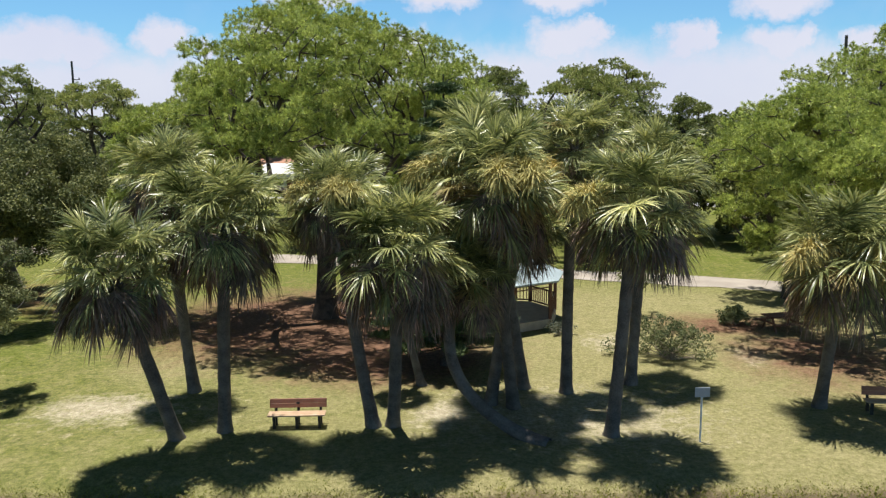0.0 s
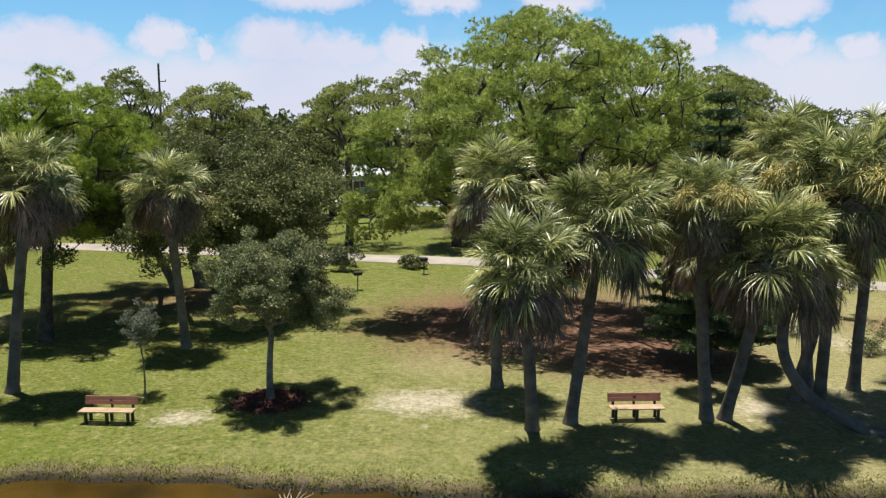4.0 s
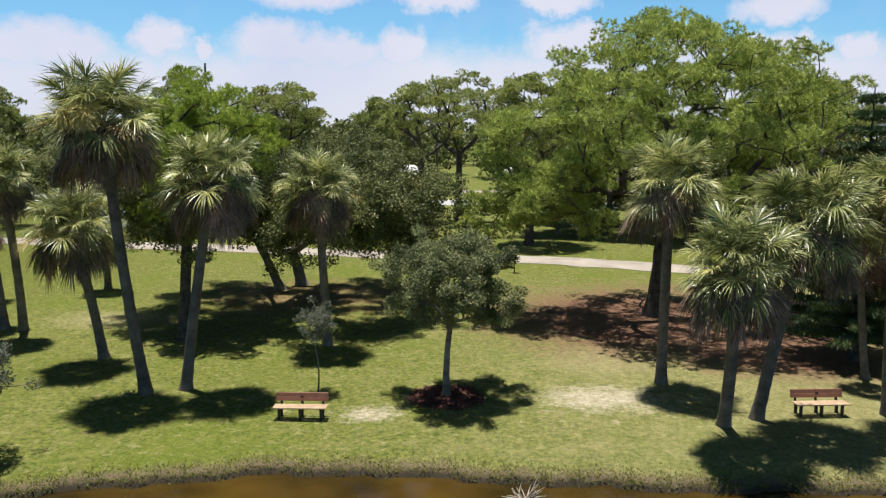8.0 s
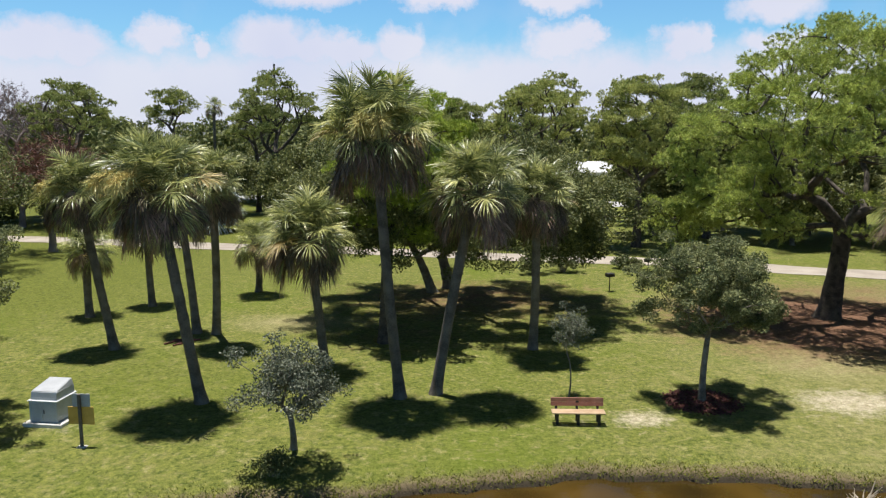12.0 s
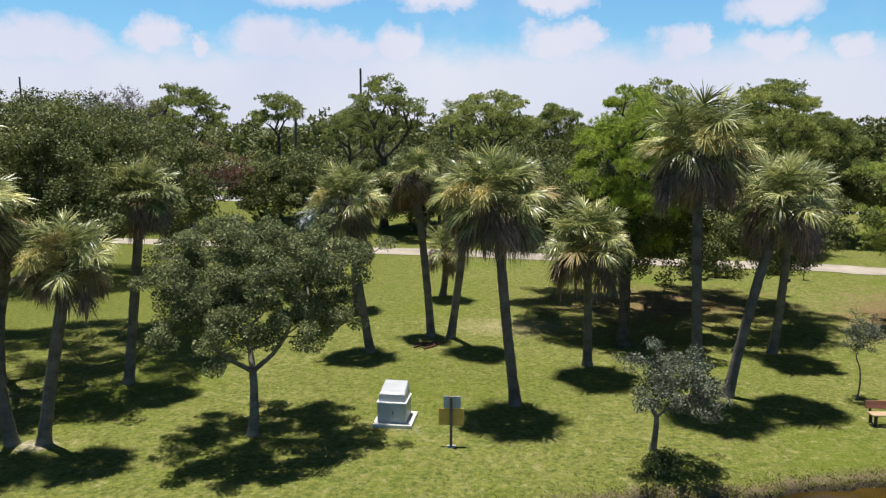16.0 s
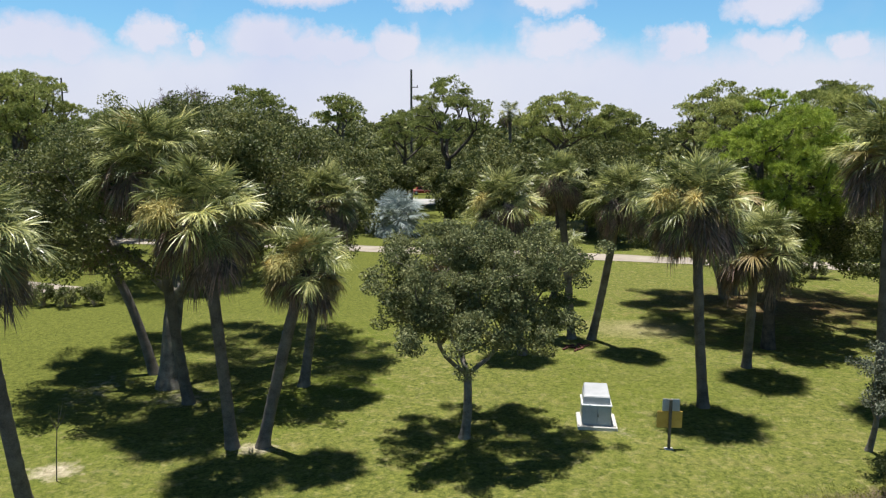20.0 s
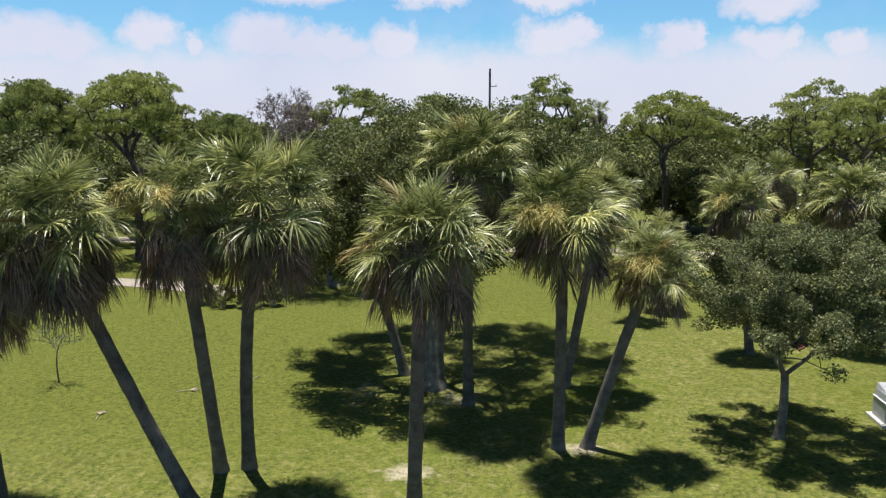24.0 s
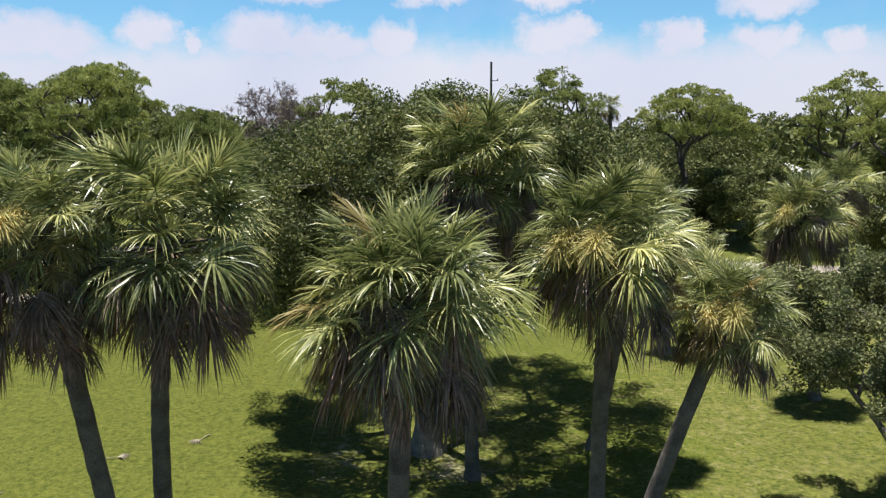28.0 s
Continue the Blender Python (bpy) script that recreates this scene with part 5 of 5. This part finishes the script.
def make_palm_litter(x, y, seed, label):
    rng = np.random.default_rng(seed)
    d = empty("fallen_bark", x, y, float(ground_z(x, y)))
    for k in range(9):
        bm = bmesh.new()
        box(bm, rng.normal() * 0.35, rng.normal() * 0.25, 0.05, 0.5, 0.09, 0.07, 0.01, Matrix.Rotation(rng.uniform(0, 3), 3, "Z"))
        part("bark_piece", bm, M_MULCH, d)
    tagged(d, label, "garden litter")


make_palm_litter(-41.0, 33.9, 8, "small heap of red-brown fallen palm bark on grass")


def fallen_frond(x, y, turn, label):
    t = empty("fallen_frond", x, y, float(ground_z(x, y)) + 0.03, turn)
    part("stalk", mesh_of("stalk", *tube([(0, 0, 0), (0.3, 0.02, 0.03), (0.62, 0, 0.02)], [0.02, 0.014, 0.008], 5)), M_DRIFT, t)
    for k in range(7):
        a = radians(-54 + 18 * k)
        part("leaflet", mesh_of("leaflet", *tube(bezier((0.55, 0, 0.02), (0.62 + 0.15 * math.cos(a), 0.15 * math.sin(a), 0.07), (0.6 + 0.36 * math.cos(a), 0.36 * math.sin(a), 0.01), 4), [0.008, 0.018, 0.014, 0.003], 4)), M_DRIFT, t)
    return tagged(t, label, "fallen frond")


for x, y, turn in [(-69.7, 26.4, 20), (-71.6, 23.3, 100), (-66.8, 28.6, 250)]:
    fallen_frond(x, y, turn, "small bleached palm frond fallen on open lawn")


def make_pole(x, y, h, label, arm=2.4):
    p = empty("utility_pole", x, y, float(ground_z(x, y)))
    part("pole", mesh_of("pole", *tube([(0, 0, -0.2), (0, 0, h * 0.5), (0, 0, h)], [0.2, 0.17, 0.14], 8)), M_POST, p)
    part("cross_arm", boxed(0.4, 0, h - arm, 1.1, 0.1, 0.1, 0.01), M_POST, p)
    part("insulator", boxed(0.85, 0, h - arm + 0.15, 0.1, 0.1, 0.25, 0.02), M_IRON, p)
    tagged(p, label, "utility pole")


make_pole(-53.7, 105.2, 19.4, "tall dark utility pole rising over the trees")
make_pole(-113, 125, 19.5, "tall dark utility pole far behind pines")
make_pole(-22.1, 106, 9.9, "thin grey utility pole beside the road", 0.4)
make_pole(34.7, 76, 18.0, "tall dark utility pole far behind the pines")


def make_house(x, y, w, d, h, roof_h, roofmat, turn, label, windows=4):
    g = empty("house", x, y, 0.05, turn)
    part("wall", boxed(0, 0, h / 2, w, d, h, 0.02), M_WALL, g)
    bm = bmesh.new()
    a, b = w / 2 + 0.5, d / 2 + 0.5
    base = [bm.verts.new(v) for v in ((-a, -b, h), (a, -b, h), (a, b, h), (-a, b, h))]
    top = [bm.verts.new(v) for v in ((-a * 0.6, 0, h + roof_h), (a * 0.6, 0, h + roof_h))]
    bm.faces.new((base[0], base[1], top[1], top[0]))
    bm.faces.new((base[2], base[3], top[0], top[1]))
    bm.faces.new((base[1], base[2], top[1]))
    bm.faces.new((base[3], base[0], top[0]))
    bm.faces.new(base[::-1])
    part("roof", bm, roofmat, g)
    for k in range(windows):
        wx = -w / 2 + w * (k + 0.5) / windows
        win = part("window", boxed(wx, -d / 2 - 0.03, h * 0.55, w / windows * 0.5, 0.08, h * 0.4, 0.01), M_WALL, g)
        part("pane", boxed(wx, -d / 2 - 0.08, h * 0.55, w / windows * 0.42, 0.02, h * 0.33), M_GLASSDARK, win)
    part("door", boxed(w * 0.02, -d / 2 - 0.03, 1.05, 1.0, 0.08, 2.1, 0.01), M_GAZWOOD, g)
    return tagged(g, label, "house")


make_house(-31, 132, 12, 8, 3.0, 1.6, M_ROOF, 8, "low white house with pale roof across the road")
make_house(-46, 140, 13, 9, 3.2, 2.0, M_ROOF, 6, "white house with pale grey roof behind the road")
make_house(-67, 150, 14, 9, 3.4, 2.2, M_ROOF, 5, "white house with bright pale roof behind trees")
make_house(-39, 152, 10, 8, 3.2, 2.0, M_TILE, 5, "house with red tiled roof behind trees")
make_house(-92, 152, 14, 9, 3.2, 1.8, M_ROOF, 8, "white house behind the road and trees")
make_house(-4, 140, 12, 8, 3.2, 1.8, M_ROOF, 6, "white house partly hidden by pines")


def make_car(x, y, turn, paint, label):
    c = empty("car", x, y, float(ground_z(x, y)) + 0.03, turn)
    bm = bmesh.new()
    box(bm, 0, 0, 0.62, 4.4, 1.75, 0.62, 0.12)
    body = part("body", bm, paint, c)
    bm = bmesh.new()
    vs = box(bm, -0.15, 0, 1.2, 2.6, 1.6, 0.6)
    for v in vs:
        if v.co.z > 1.3:
            v.co.x = -0.15 + (v.co.x + 0.15) * 0.68
            v.co.y *= 0.85
    bmesh.ops.bevel(bm, geom=list(bm.edges), offset=0.06, segments=2, affect="EDGES")
    part("cabin", bm, paint, c)
    for sy in (-1, 1):
        part("side_window", boxed(-0.15, sy * 0.752, 1.2, 1.9, 0.02, 0.36, 0.0, Matrix.Rotation(sy * 0.2, 3, "X")), M_GLASSDARK, c)
        for sx in (-1.35, 1.35):
            w = part("wheel", mesh_of("wheel", *tube([(sx, sy * 0.72, 0.33), (sx, sy * 0.8, 0.33), (sx, sy * 0.9, 0.33), (sx, sy * 0.91, 0.33)], [0.33, 0.33, 0.31, 0.0], 18)), M_RUBBER, c)
            part("rim", mesh_of("rim", *tube([(sx, sy * 0.9, 0.33), (sx, sy * 0.915, 0.33), (sx, sy * 0.916, 0.33)], [0.2, 0.19, 0.0], 12)), M_SIGNBACK, w)
        part("headlight", boxed(2.2, sy * 0.62, 0.72, 0.06, 0.35, 0.14, 0.02), M_WHITE, c)
    return tagged(c, label, "car")


make_car(-53.2, 131, 8, M_REDPAINT, "red vehicle parked beside the far road")


def silver_palm(x, y, r, seed):
    rng = np.random.default_rng(seed)
    t = empty("silver_palm", x, y, float(ground_z(x, y)))
    top = np.array([0, 0, 1.6])
    part("trunk", trunk_mesh(top, top * 0.5, 0.3, 0.25, seed), M_TRUNK, t)
    for k in range(34):
        want = 86 - 110 * ((k + 0.5) / 34) ** 0.9
        e = min(ELEVS, key=lambda q: abs(q - want))
        q = r / 1.6 * rng.uniform(0.9, 1.1)
        part("frond", SILVERM[e], None, t, "", Matrix.Translation(top) @ pose(0, 0, 0, rng.normal() * 4, 0, k * 137.5) @ Matrix.Diagonal((q, q * 1.3, q, 1)))
    tagged(t, "silver-blue fan palm beyond the path", "palm tree")


silver_palm(-53.4, 76.0, 2.9, 6)


def bare_tree(x, y, h, r, seed, label, leaves=0):
    rng = np.random.default_rng(seed)
    t = empty("dead_tree", x, y, 0.05)
    pts = crown_points(rng, 170, (0, 0, h * 0.72), r, r * 0.9, h * 0.28, -0.4, 0.35, 7, 0.3)
    part("trunk", limbs(rng, (0, 0, -0.1), (0.2, 0, h * 0.42), pts, 0.3, 0.14, 0.03), M_DEADBARK, t)
    part("fine_crown", mesh_of("fine_crown", *needle_cloud(pts, 6, 8, 0.75, 0.55, 0.05, rng, 0.8)), M_RUSTLEAF if leaves else M_DEADBARK, t)
    tagged(t, label, "dead tree")


M_DEADBARK = material("dead_bark", (0.16, 0.12, 0.12), (0.28, 0.23, 0.23), 2.0, 0.9, 0.3)
bare_tree(-75.0, 79, 15.2, 5.2, 41, "bare grey-purple dead tree with fine twigs")
bare_tree(-62.5, 62, 9.4, 4.6, 42, "rust-brown dying tree with spreading limbs", 1)
